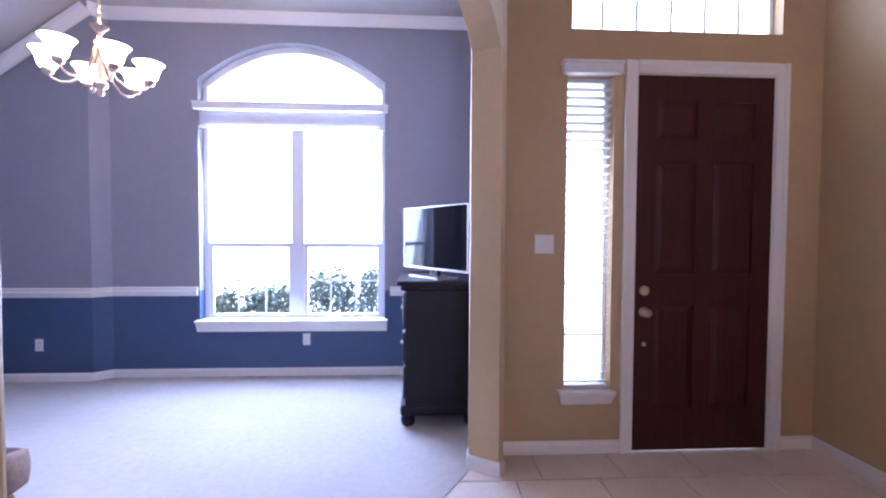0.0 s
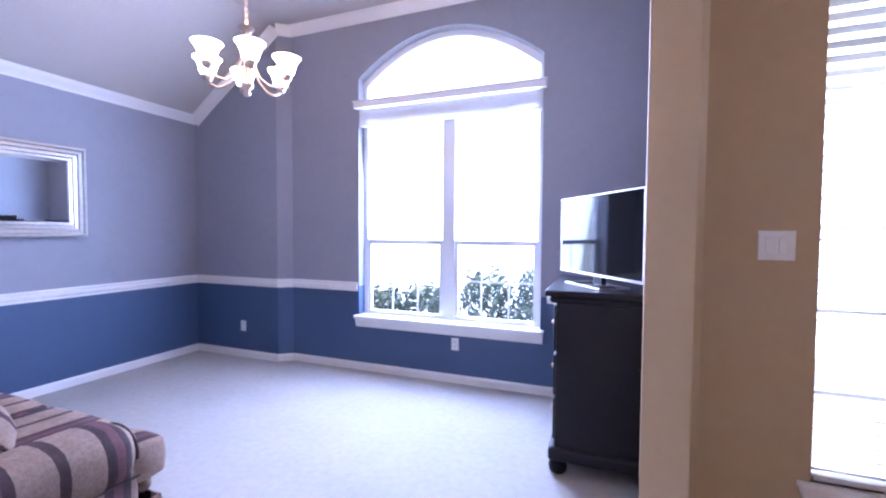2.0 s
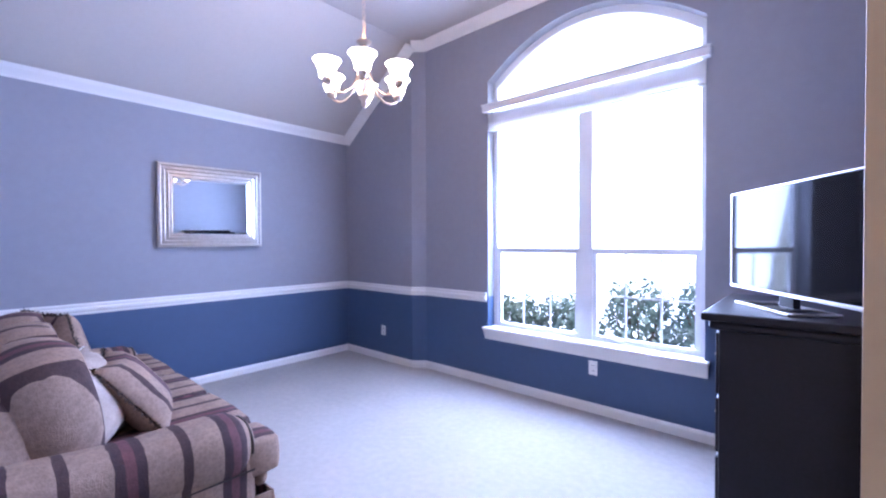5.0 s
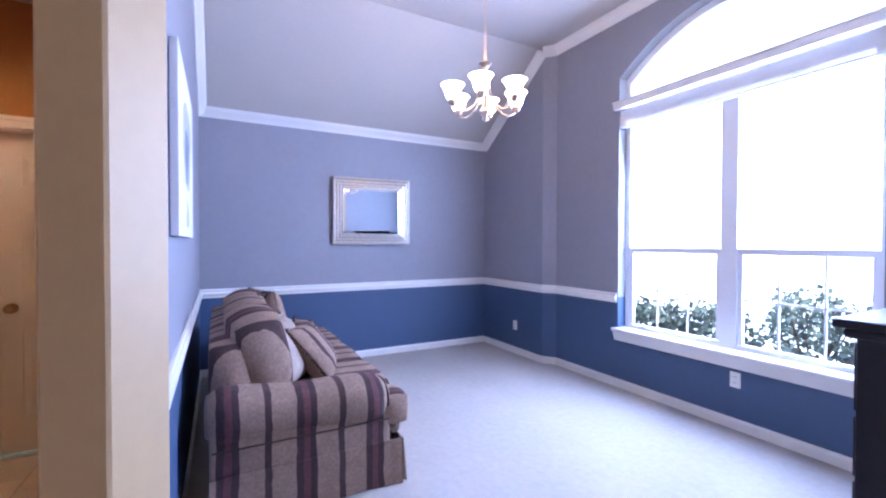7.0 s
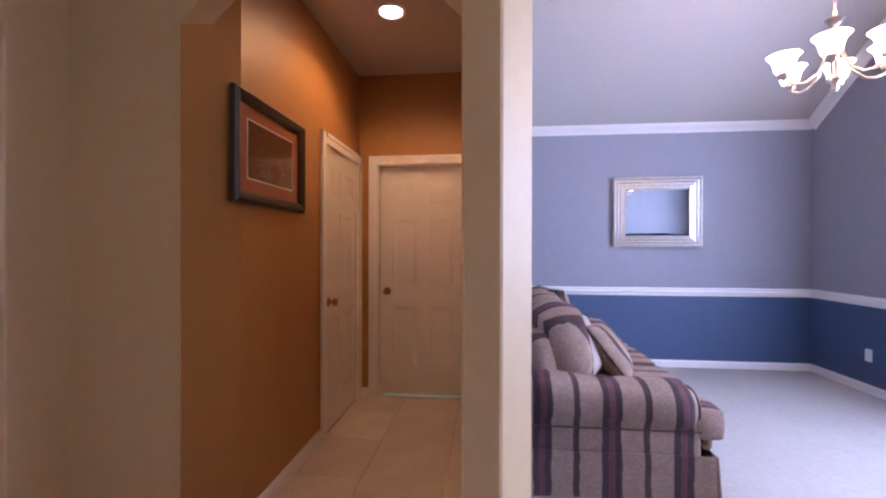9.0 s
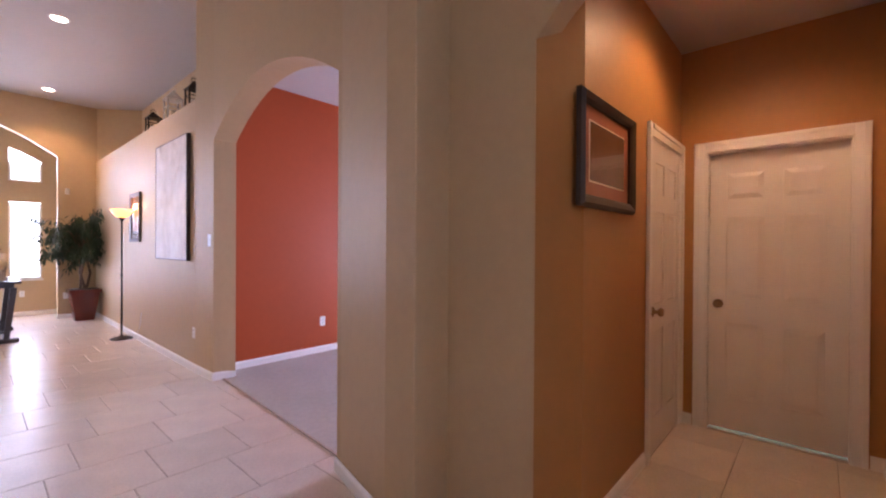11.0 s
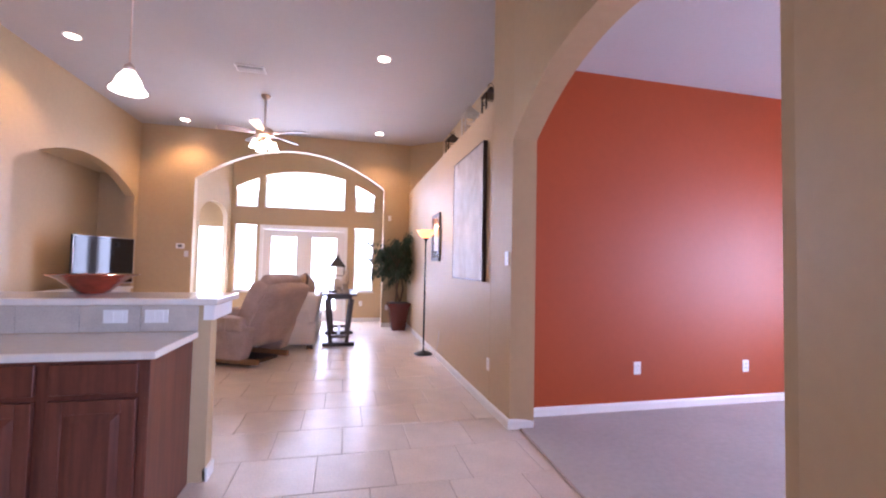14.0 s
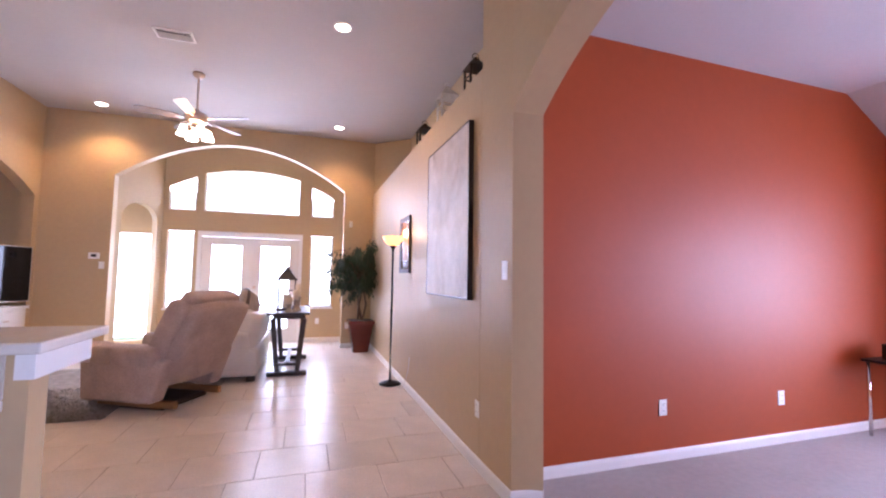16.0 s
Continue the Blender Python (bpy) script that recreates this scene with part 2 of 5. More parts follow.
def prism(poly, z0, z1, bm=None):
    bm = bm or bmesh.new()
    lo, hi = [bm.verts.new((x, y, z0)) for x, y in poly], [bm.verts.new((x, y, z1)) for x, y in poly]
    bm.faces.new(lo[::-1]), bm.faces.new(hi)
    for i in range(len(poly)):
        j = (i + 1) % len(poly)
        bm.faces.new((lo[i], lo[j], hi[j], hi[i]))
    return bm


def lathe(profile, at=(0, 0, 0), seg=20, bm=None):
    bm = bm or bmesh.new()
    rings = []
    for r, z in profile:
        rings.append([bm.verts.new((at[0] + r * math.cos(a), at[1] + r * math.sin(a), at[2] + z)) for a in [2 * math.pi * i / seg for i in range(seg)]])
    for p, q in zip(rings, rings[1:]):
        for i in range(seg):
            j = (i + 1) % seg
            bm.faces.new((p[i], p[j], q[j], q[i]))
    bm.faces.new(rings[0][::-1]), bm.faces.new(rings[-1])
    return bm


def tube(points, r, seg=8, bm=None):
    bm = bm or bmesh.new()
    pts = [Vector(p) for p in points]
    rings = []
    for i, p in enumerate(pts):
        d = (pts[min(i + 1, len(pts) - 1)] - pts[max(i - 1, 0)]).normalized()
        u = d.cross(Vector((0, 0, 1)) if abs(d.z) < 0.9 else Vector((1, 0, 0))).normalized()
        v = d.cross(u)
        k = r[i] if isinstance(r, (list, tuple)) else r
        rings.append([bm.verts.new(p + k * (math.cos(a) * u + math.sin(a) * v)) for a in [2 * math.pi * s / seg for s in range(seg)]])
    for p, q in zip(rings, rings[1:]):
        for i in range(seg):
            j = (i + 1) % seg
            bm.faces.new((p[i], p[j], q[j], q[i]))
    bm.faces.new(rings[0][::-1]), bm.faces.new(rings[-1])
    return bm


def cushion(cx, cy, cz, sx, sy, sz, puff=0.5, n=8):
    """A stuffed block with soft, rounded faces."""
    bm = bmesh.new()
    bmesh.ops.create_cube(bm, size=2)
    bmesh.ops.subdivide_edges(bm, edges=bm.edges[:], cuts=n, use_grid_fill=True)
    for v in bm.verts:
        x, y, z = v.co
        nx = x * math.sqrt(max(0, 1 - puff * (y * y / 2 + z * z / 2 - y * y * z * z / 3)))
        ny = y * math.sqrt(max(0, 1 - puff * (x * x / 2 + z * z / 2 - x * x * z * z / 3)))
        nz = z * math.sqrt(max(0, 1 - puff * (y * y / 2 + x * x / 2 - y * y * x * x / 3)))
        v.co = (cx + nx * sx / 2, cy + ny * sy / 2, cz + nz * sz / 2)
    return bm


def arch_top(s0, s1, spring, rise):
    """Half ellipse over an opening; a rise below 0 gives a flat segment, and a function is taken as it is."""
    if callable(rise):
        return rise
    c, h = (s0 + s1) / 2, (s1 - s0) / 2
    if rise < 0:
        return lambda s: spring - rise * (1 - ((s - c) / h) ** 2)
    return lambda s: spring + rise * math.sqrt(max(0, 1 - ((s - c) / h) ** 2))


def wall(name, p0, p1, thick, z0, z1, material, holes=(), label="", cuts=28):
    """A wall along p0 to p1, thick to the left of that line. Each hole: start, end, bottom, top or top and rise of an arch."""
    p0, p1 = Vector((*p0, 0)), Vector((*p1, 0))
    d = (p1 - p0).normalized()
    nrm = Vector((-d.y, d.x, 0)) * thick
    length = (p1 - p0).length
    marks = {0.0, length}
    for h in holes:
        marks |= {h[0], h[1]}
        if len(h) > 4:
            marks |= {h[0] + (h[1] - h[0]) * 0.5 * (1 - math.cos(math.pi * i / cuts)) for i in range(cuts + 1)}
    marks = sorted(m for m in marks if 0 <= m <= length)
    marks = [m for i, m in enumerate(marks) if i == 0 or m - marks[i - 1] > 1e-5]
    bm = bmesh.new()
    for a, b in zip(marks, marks[1:]):
        mid = (a + b) / 2
        spans = []
        for h in holes:
            if h[0] - 1e-6 < mid < h[1] + 1e-6:
                f = arch_top(h[0], h[1], h[3], h[4]) if len(h) > 4 else (lambda s, t=h[3]: t)
                spans.append((h[2], h[2], f(a), f(b)))
        spans.sort()
        la = lb = z0
        cells = []
        for bot_a, bot_b, top_a, top_b in spans:
            if bot_a > la + 1e-6:
                cells.append((la, lb, bot_a, bot_b))
            la, lb = top_a, top_b
        cells.append((la, lb, z1, z1))
        for ca, cb, ta, tb in cells:
            A, B = p0 + d * a, p0 + d * b
            hexa(bm, [A + Vector((0, 0, ca)), B + Vector((0, 0, cb)), B + Vector((0, 0, tb)), A + Vector((0, 0, ta))],
                 [A + nrm + Vector((0, 0, ca)), B + nrm + Vector((0, 0, cb)), B + nrm + Vector((0, 0, tb)), A + nrm + Vector((0, 0, ta))])
    ob = part(name, bm, material)
    return tagged(ob, label, "wall", kind="structure")


def strip(name, points, profile, material, category="trim", label="", up=(0, 0, 1)):
    """A moulding along points; profile: pairs of (out to the left of the way, height)."""
    bm = bmesh.new()
    pts = [Vector(p) for p in points]
    up = Vector(up)
    rings = []
    for i, p in enumerate(pts):
        d0 = (pts[i] - pts[i - 1]).normalized() if i else None
        d1 = (pts[i + 1] - pts[i]).normalized() if i < len(pts) - 1 else None
        n0 = up.cross(d0) if d0 else None
        n1 = up.cross(d1) if d1 else None
        if n0 and n1:
            m = (n0 + n1).normalized()
            n = m / max(0.3, m.dot(n1))
        else:
            n = n0 or n1
        rings.append([bm.verts.new(p + n * o + up * h) for o, h in profile])
    k = len(profile)
    for p, q in zip(rings, rings[1:]):
        for i in range(k):
            j = (i + 1) % k
            bm.faces.new((p[i], p[j], q[j], q[i]))
    bm.faces.new(rings[0][::-1]), bm.faces.new(rings[-1])
    return tagged(part(name, bm, material), label, category, kind="structure")


BASE = ((0, 0), (0.014, 0), (0.014, 0.062), (0.009, 0.078), (0.004, 0.085), (0, 0.085))
RAIL = ((0, 0), (0.012, 0), (0.014, 0.022), (0.028, 0.032), (0.030, 0.052), (0.016, 0.062), (0.018, 0.08), (0.010, 0.092), (0, 0.092))
CROWN = ((0, -0.095), (0.010, -0.095), (0.014, -0.08), (0.03, -0.06), (0.058, -0.03), (0.066, -0.014), (0.074, 0), (0, 0))


# local frames for things on walls: x along the wall to the right, y out of the wall into the room, z up
def on_wall(x, y, z, turn):
    return pose(x, y, z, 0, 0, turn)

# ---- structure ----
TOP = 3.98
tagged(part("ground", box(-60, 60, -80, 70, -0.6, -0.12), LAWN), "short green lawn round the house", "lawn", kind="structure")
tagged(part("porch", box(0.7, 4.2, 3.16, 6.98, -0.2, -0.02, 0.01), CONCRETE), "pale concrete porch slab before the front door", "porch", kind="structure")
tagged(part("carpet_dining", prism([(-3.715, 1.07), (-0.25, 1.07), (-0.168, 1.12), (0.924, 2.846), (0.92, 2.95), (1.11, 3.0), (1.11, 4.6), (-2.4, 4.6), (-2.52, 4.5), (-3.715, 4.5)], -0.1, 0.006), CARPET),
       "light beige cut-pile carpet with vacuum marks", "carpet", kind="structure")
tagged(part("carpet_red_room", prism([(-0.455, -4.13), (-0.445, -3.897), (-0.30, -1.537), (-0.28, -1.0), (-0.60, -0.3), (-5.0, -0.3), (-5.0, -4.13)], -0.1, 0.006), CARPET),
       "light beige cut-pile carpet in the red room", "carpet", kind="structure")
tagged(part("threshold_strip", move(box(-0.009, 0.009, 0, 2.36, 0, 0.009, 0.002), pose(-0.445, -3.897, 0, 0, 0, -3.5)), GROUT), "thin brown strip where carpet meets tile", "trim", kind="structure")

wall("wall_entry", (1.10, 3.0), (3.24, 3.0), 0.14, 0, TOP, TAN,
     [(0.44, 0.465, 0.42, 2.45), (0.465, 0.745, 0.42, 2.45), (0.465, 0.745, 2.73, 3.32), (0.745, 0.895, 2.73, 3.32), (0.895, 1.81, 0, 2.455), (0.895, 1.81, 2.73, 3.32), (1.81, 1.854, 2.73, 3.32)],
     "warm tan painted entry wall")
wall("wall_foyer_east", (3.24, 3.14), (3.24, -0.9), 0.14, 0, TOP, TAN, label="warm tan painted foyer wall")
wall("wall_window", (-2.4, 4.6), (1.11, 4.6), 0.16, 0, 3.75, DINING, [(0.83, 2.645, 0.55, 2.93, -0.37)], "two-tone blue-grey and navy dining wall with an arched window")
wall("wall_dining_jog", (-3.83, 4.5), (-2.52, 4.5), 0.26, 0, 3.75, DINING, label="two-tone blue-grey and navy dining wall")
tagged(part("wall_dining_corner", prism([(-2.52, 4.5), (-2.4, 4.6), (-2.4, 4.76), (-2.52, 4.76)], 0, 3.75), DINING), "rounded blue-grey and navy wall corner", "wall", kind="structure")
wall("wall_dining_west", (-3.715, 1.0), (-3.715, 4.76), 0.12, 0, 3.2, DINING, label="two-tone blue-grey and navy dining wall")
wall("wall_dining_south", (-0.18, 1.075), (-3.715, 1.075), 0.034, 0, 3.75, DINING, label="two-tone blue-grey and navy wall behind the sofa")
wall("wall_dining_east", (1.11, 4.76), (1.11, 3.03), 0.13, 0, 3.75, DINING, label="two-tone blue-grey and navy dining wall")
wall("wall_hall_north", (-2.44, 0.96), (-0.3, 0.96), 0.08, 0, 3.2, BROWN, label="caramel brown painted hall wall")
wall("wall_hall_end", (-2.44, -0.294), (-2.44, 1.05), 0.12, 0, 3.2, BROWN, [(0.302, 1.092, 0, 2.09)], "caramel brown painted hall end wall")
wall("wall_hall_south", (-0.60, -0.174), (-2.44, -0.174), 0.12, 0, 3.2, BROWN, [(1.025, 1.775, 0, 2.09)], "caramel brown painted hall wall")
# angled archway between foyer and dining room
A0, A1 = Vector((-0.034, 1.020)), Vector((1.073, 2.747))
ln = (A1 - A0).length
wall("wall_angled_arch", A0, A1, 0.18, 2.2, TOP, TAN, [(0, ln, 2.2, 2.36, 0.55)], "tan arched header between foyer and dining room")
tagged(part("arch_pillar_front", prism([(1.0, 3.0), (0.915, 2.95), (0.91, 2.847), (1.073, 2.747), (1.105, 2.78), (1.105, 3.0)], 0, TOP), TAN), "tan painted arch pillar with rounded edges", "pillar", kind="structure")
tagged(part("arch_pillar_hall", prism([(-0.034, 0.896), (-0.026, 0.903), (-0.029, 1.014), (-0.034, 1.024), (-0.163, 1.124), (-0.195, 1.072), (-0.5, 1.072), (-0.5, 0.896)], 0, TOP), TAN), "tan painted arch pillar between hall and dining room", "pillar", kind="structure")
tagged(part("wall_hall_splay", prism([(-0.350, -0.281), (-0.602, -0.1735), (-0.602, -0.29), (-0.350, -0.29)], 0, TOP), BROWN), "caramel brown splayed wall at the hall mouth", "wall", kind="structure")
wall("wall_hall_arch", (-0.345, -0.285), (-0.345, 0.90), 0.13, 2.2, TOP, TAN, [(0, 1.185, 2.2, 2.267, -0.34)], "tan arched header over the hall mouth")
wall("wall_foyer_west", (-0.268, -0.73), (-0.344, -0.283), 0.20, 0, TOP, TAN, label="tan painted wall by the hall mouth")
tagged(part("arch_pillar_foyer", prism([(-0.40, -0.708), (-0.268, -0.713), (-0.058, -0.722), (-0.053, -0.727), (-0.055, -0.925), (-0.199, -1.50), (-0.40, -1.50)], 0, TOP), TAN), "tan painted pilaster of the foyer arch", "pillar", kind="structure")
wall("wall_foyer_arch", (3.24, -0.735), (-0.10, -0.735), 0.19, 2.3, TOP, TAN, [(0.0, 3.34, 2.3, 2.5, 1.0)], "tan arched header across the foyer")
tagged(part("wall_red_pier", prism([(-0.345, -3.899), (-0.558, -3.885), (-0.558, -4.371), (-0.335, -4.371)], 0, TOP), TAN), "tan painted pier of the red room arch", "wall", kind="structure")
wall("wall_red_arch", (-0.345, -3.899), (-0.193, -1.40), 0.213, 0, TOP, TAN, [(0, 2.364, 0, 2.43, -0.36)], "tan wall with a wide arched opening")
tagged(part("wall_ledge", box(-0.95, -0.335, -10.0, -4.37, 0, 2.95, 0.012), TAN), "tan wall with a deep plant ledge on top", "wall", kind="structure")
wall("wall_above_ledge", (-0.95, -10.2), (-0.95, -4.2), 0.12, 2.9, TOP, TAN, label="tan wall set back above the ledge")
wall("wall_corner_angled", (-0.35, -9.752), (-0.96, -9.2), 0.1, 2.94, TOP, TAN, label="tan angled corner wall")
wall("wall_great_room_back", (5.7, -9.75), (-1.05, -9.75), 0.16, 0, TOP, TAN, [(1.77, 5.49, 0, 2.97, -0.69)], "tan end wall with a broad arched opening")
wall("wall_great_room_side", (4.9, -0.9), (4.9, -9.75), 0.16, 0, TOP, TAN, [(5.72, 8.72, 0, 2.53, -0.43)], "tan side wall with an arched media niche")
wall("wall_niche_back", (5.55, -6.3), (5.55, -9.75), 0.1, 0, TOP, TAN, label="tan back of the media niche")
wall("wall_niche_side", (5.06, -6.36), (5.55, -6.36), 0.1, 0, TOP, TAN, label="tan side of the media niche")
tagged(part("niche_soffit", box(5.06, 5.55, -9.75, -6.36, 2.96, 3.1), TAN), "tan soffit of the media niche", "wall", kind="structure")
wall("wall_kitchen_back", (3.3, -0.9), (5.06, -0.9), 0.14, 0, TOP, TAN, label="tan kitchen wall")
# alcove
wall("wall_alcove", (3.5, -10.65), (-0.1, -10.65), 0.14, 0, TOP, TAN,
     [(0.12, 0.58, 0.7, 2.17), (0.12, 0.58, 2.56, 3.0, lambda s: 3.42 - 0.19 * (s - 1.6) ** 2), (0.705, 0.715, 0, 2.13), (0.715, 2.47, 0, 2.13), (0.715, 2.47, 2.56, 3.2, lambda s: 3.42 - 0.15 * (s - 1.6) ** 2),
      (2.70, 3.155, 0.7, 2.17), (2.70, 3.155, 2.56, 3.0, lambda s: 3.42 - 0.19 * (s - 1.6) ** 2)],
     "tan alcove wall with windows and patio doors")
wall("wall_alcove_west", (0.06, -10.75), (0.06, -9.91), 0.14, 0, TOP, TAN, label="tan alcove side wall")
wall("wall_alcove_east", (3.96, -9.91), (3.46, -10.65), 0.12, 0, TOP, TAN, [(0.12, 0.78, 0, 2.3, 0.3)], "tan angled alcove wall with a narrow arched opening")
wall("wall_breakfast", (5.4, -9.91), (5.4, -10.95), 0.1, 0, TOP, TAN, [(0.1, 0.95, 0.1, 2.1)], "tan wall of the side room with a tall window")
wall("wall_breakfast_back", (5.5, -10.8), (3.5, -10.8), 0.1, 0, TOP, TAN, [(0.3, 1.85, 0.1, 2.1)], label="tan wall of the side room")
# red room
wall("wall_red", (-0.55, -4.13), (-5.0, -4.13), 0.14, 0, 3.6, RED, label="satin terracotta red painted wall")
wall("wall_red_room_west", (-5.0, -4.24), (-5.0, -0.3), 0.50, 0, 3.6, RED, [(1.3, 3.1, 0.6, 2.15)], "terracotta red wall with a deep window")
wall("wall_red_room_north", (-5.0, -0.32), (-0.54, -0.32), 0.02, 0, 3.6, RED, label="terracotta red wall")

# unseen panels added behind the hall doors, stop outdoor light leaking round the slabs
tagged(part("wall_closet_end", box(-2.60, -2.561, -0.15, 1.0, 0, 2.3), BROWN), "unseen panel added behind the hall end door to block light", "wall", kind="structure")
tagged(part("wall_closet_side", box(-2.50, -1.50, -0.33, -0.296, 0, 2.3), BROWN), "unseen panel added behind the closet door to block light", "wall", kind="structure")

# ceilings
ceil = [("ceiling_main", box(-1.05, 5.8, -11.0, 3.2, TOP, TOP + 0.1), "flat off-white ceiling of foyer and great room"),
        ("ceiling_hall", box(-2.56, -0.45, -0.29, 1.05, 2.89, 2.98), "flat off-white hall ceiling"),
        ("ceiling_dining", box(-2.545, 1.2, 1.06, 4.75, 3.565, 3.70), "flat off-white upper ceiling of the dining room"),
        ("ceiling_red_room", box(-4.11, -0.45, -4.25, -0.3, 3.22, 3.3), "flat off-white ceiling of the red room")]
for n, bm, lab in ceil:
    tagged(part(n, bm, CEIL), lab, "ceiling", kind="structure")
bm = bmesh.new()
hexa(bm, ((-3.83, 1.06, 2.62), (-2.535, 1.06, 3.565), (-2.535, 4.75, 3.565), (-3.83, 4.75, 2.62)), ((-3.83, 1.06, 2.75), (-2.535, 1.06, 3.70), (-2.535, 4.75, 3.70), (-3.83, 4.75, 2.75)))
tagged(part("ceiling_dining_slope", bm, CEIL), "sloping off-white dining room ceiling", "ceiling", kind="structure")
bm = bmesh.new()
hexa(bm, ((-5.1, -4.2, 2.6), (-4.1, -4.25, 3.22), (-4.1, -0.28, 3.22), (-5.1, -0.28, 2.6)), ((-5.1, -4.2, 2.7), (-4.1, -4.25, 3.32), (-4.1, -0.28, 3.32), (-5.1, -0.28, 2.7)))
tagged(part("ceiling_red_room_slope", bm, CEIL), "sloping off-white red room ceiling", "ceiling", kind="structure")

# baseboards, rails and crown mouldings
for nm, pts in (
    ("baseboard_dining", [(1.11, 3.0, 0), (1.11, 4.6, 0), (-2.4, 4.6, 0), (-2.52, 4.5, 0), (-3.715, 4.5, 0), (-3.715, 1.075, 0), (-0.195, 1.075, 0)]),
    ("baseboard_entry_left", [(1.93, 3.0, 0), (1.105, 3.0, 0), (1.105, 2.78, 0), (1.073, 2.747, 0), (0.91, 2.847, 0), (0.915, 2.93, 0)]),
    ("baseboard_entry_right", [(3.24, -0.9, 0), (3.24, 3.0, 0), (3.0, 3.0, 0)]),
    ("baseboard_hall_pillar", [(-0.163, 1.124, 0), (-0.032, 1.022, 0), (-0.028, 0.898, 0), (-0.5, 0.896, 0), (-0.5, 0.96, 0), (-2.44, 0.96, 0), (-2.44, 0.89, 0)]),
    ("baseboard_hall_corner", [(-2.44, -0.085, 0), (-2.44, -0.174, 0), (-2.425, -0.174, 0)]),
    ("baseboard_hall", [(-1.53, -0.174, 0), (-0.602, -0.1735, 0), (-0.345, -0.283, 0), (-0.268, -0.713, 0), (-0.066, -0.722, 0), (-0.053, -0.735, 0), (-0.055, -0.925, 0), (-0.200, -1.537, 0), (-0.417, -1.537, 0)]),
    ("baseboard_gallery", [(-0.556, -3.899, 0), (-0.345, -3.899, 0), (-0.335, -4.37, 0), (-0.335, -9.75, 0), (0.207, -9.75, 0), (0.207, -9.91, 0)]),
    ("baseboard_red", [(-5.0, -0.3, 0), (-5.0, -4.13, 0), (-0.560, -4.13, 0), (-0.556, -3.899, 0)]),
    ("baseboard_alcove_right", [(0.06, -9.91, 0), (0.06, -10.65, 0), (0.94, -10.65, 0)]),
    ("baseboard_alcove_left", [(2.87, -10.65, 0), (3.46, -10.65, 0)]),
    ("baseboard_great_room", [(3.93, -9.75, 0), (4.9, -9.75, 0), (4.9, -9.62, 0)]),
):
    strip(nm, pts, BASE, WHITE, "baseboard", "white painted baseboard")
for nm, pts in (
    ("chair_rail_left", [(-1.585, 4.6, 0.808), (-2.4, 4.6, 0.808), (-2.52, 4.5, 0.808), (-3.715, 4.5, 0.808), (-3.715, 1.075, 0.808), (-0.195, 1.075, 0.808)]),
    ("chair_rail_right", [(1.11, 3.0, 0.808), (1.11, 4.6, 0.808), (0.30, 4.6, 0.808)]),
):
    strip(nm, pts, RAIL, WHITE, "chair rail", "white moulded chair rail")
strip("crown_west", [(-3.715, 4.5, 2.735), (-3.715, 1.075, 2.735)], CROWN, WHITE, "crown moulding", "white crown moulding")
strip("crown_window", [(1.11, 4.6, 3.565), (-2.4, 4.6, 3.565), (-2.52, 4.5, 3.565)], CROWN, WHITE, "crown moulding", "white crown moulding")
slope = Vector((1.25, 0, 0.915)).normalized()
su = Vector((-slope.z, 0, slope.x))
strip("crown_slope_front", [(-2.53, 4.5, 3.548), (-3.715, 4.5, 2.70)], CROWN, WHITE, "crown moulding", "white crown moulding up the slope", up=su)
strip("crown_slope_back", [(-3.715, 1.075, 2.70), (-2.53, 1.075, 3.548)], CROWN, WHITE, "crown moulding", "white crown moulding up the slope", up=su)
strip("crown_back", [(-2.53, 1.075, 3.565), (-0.18, 1.075, 3.565)], CROWN, WHITE, "crown moulding", "white crown moulding")


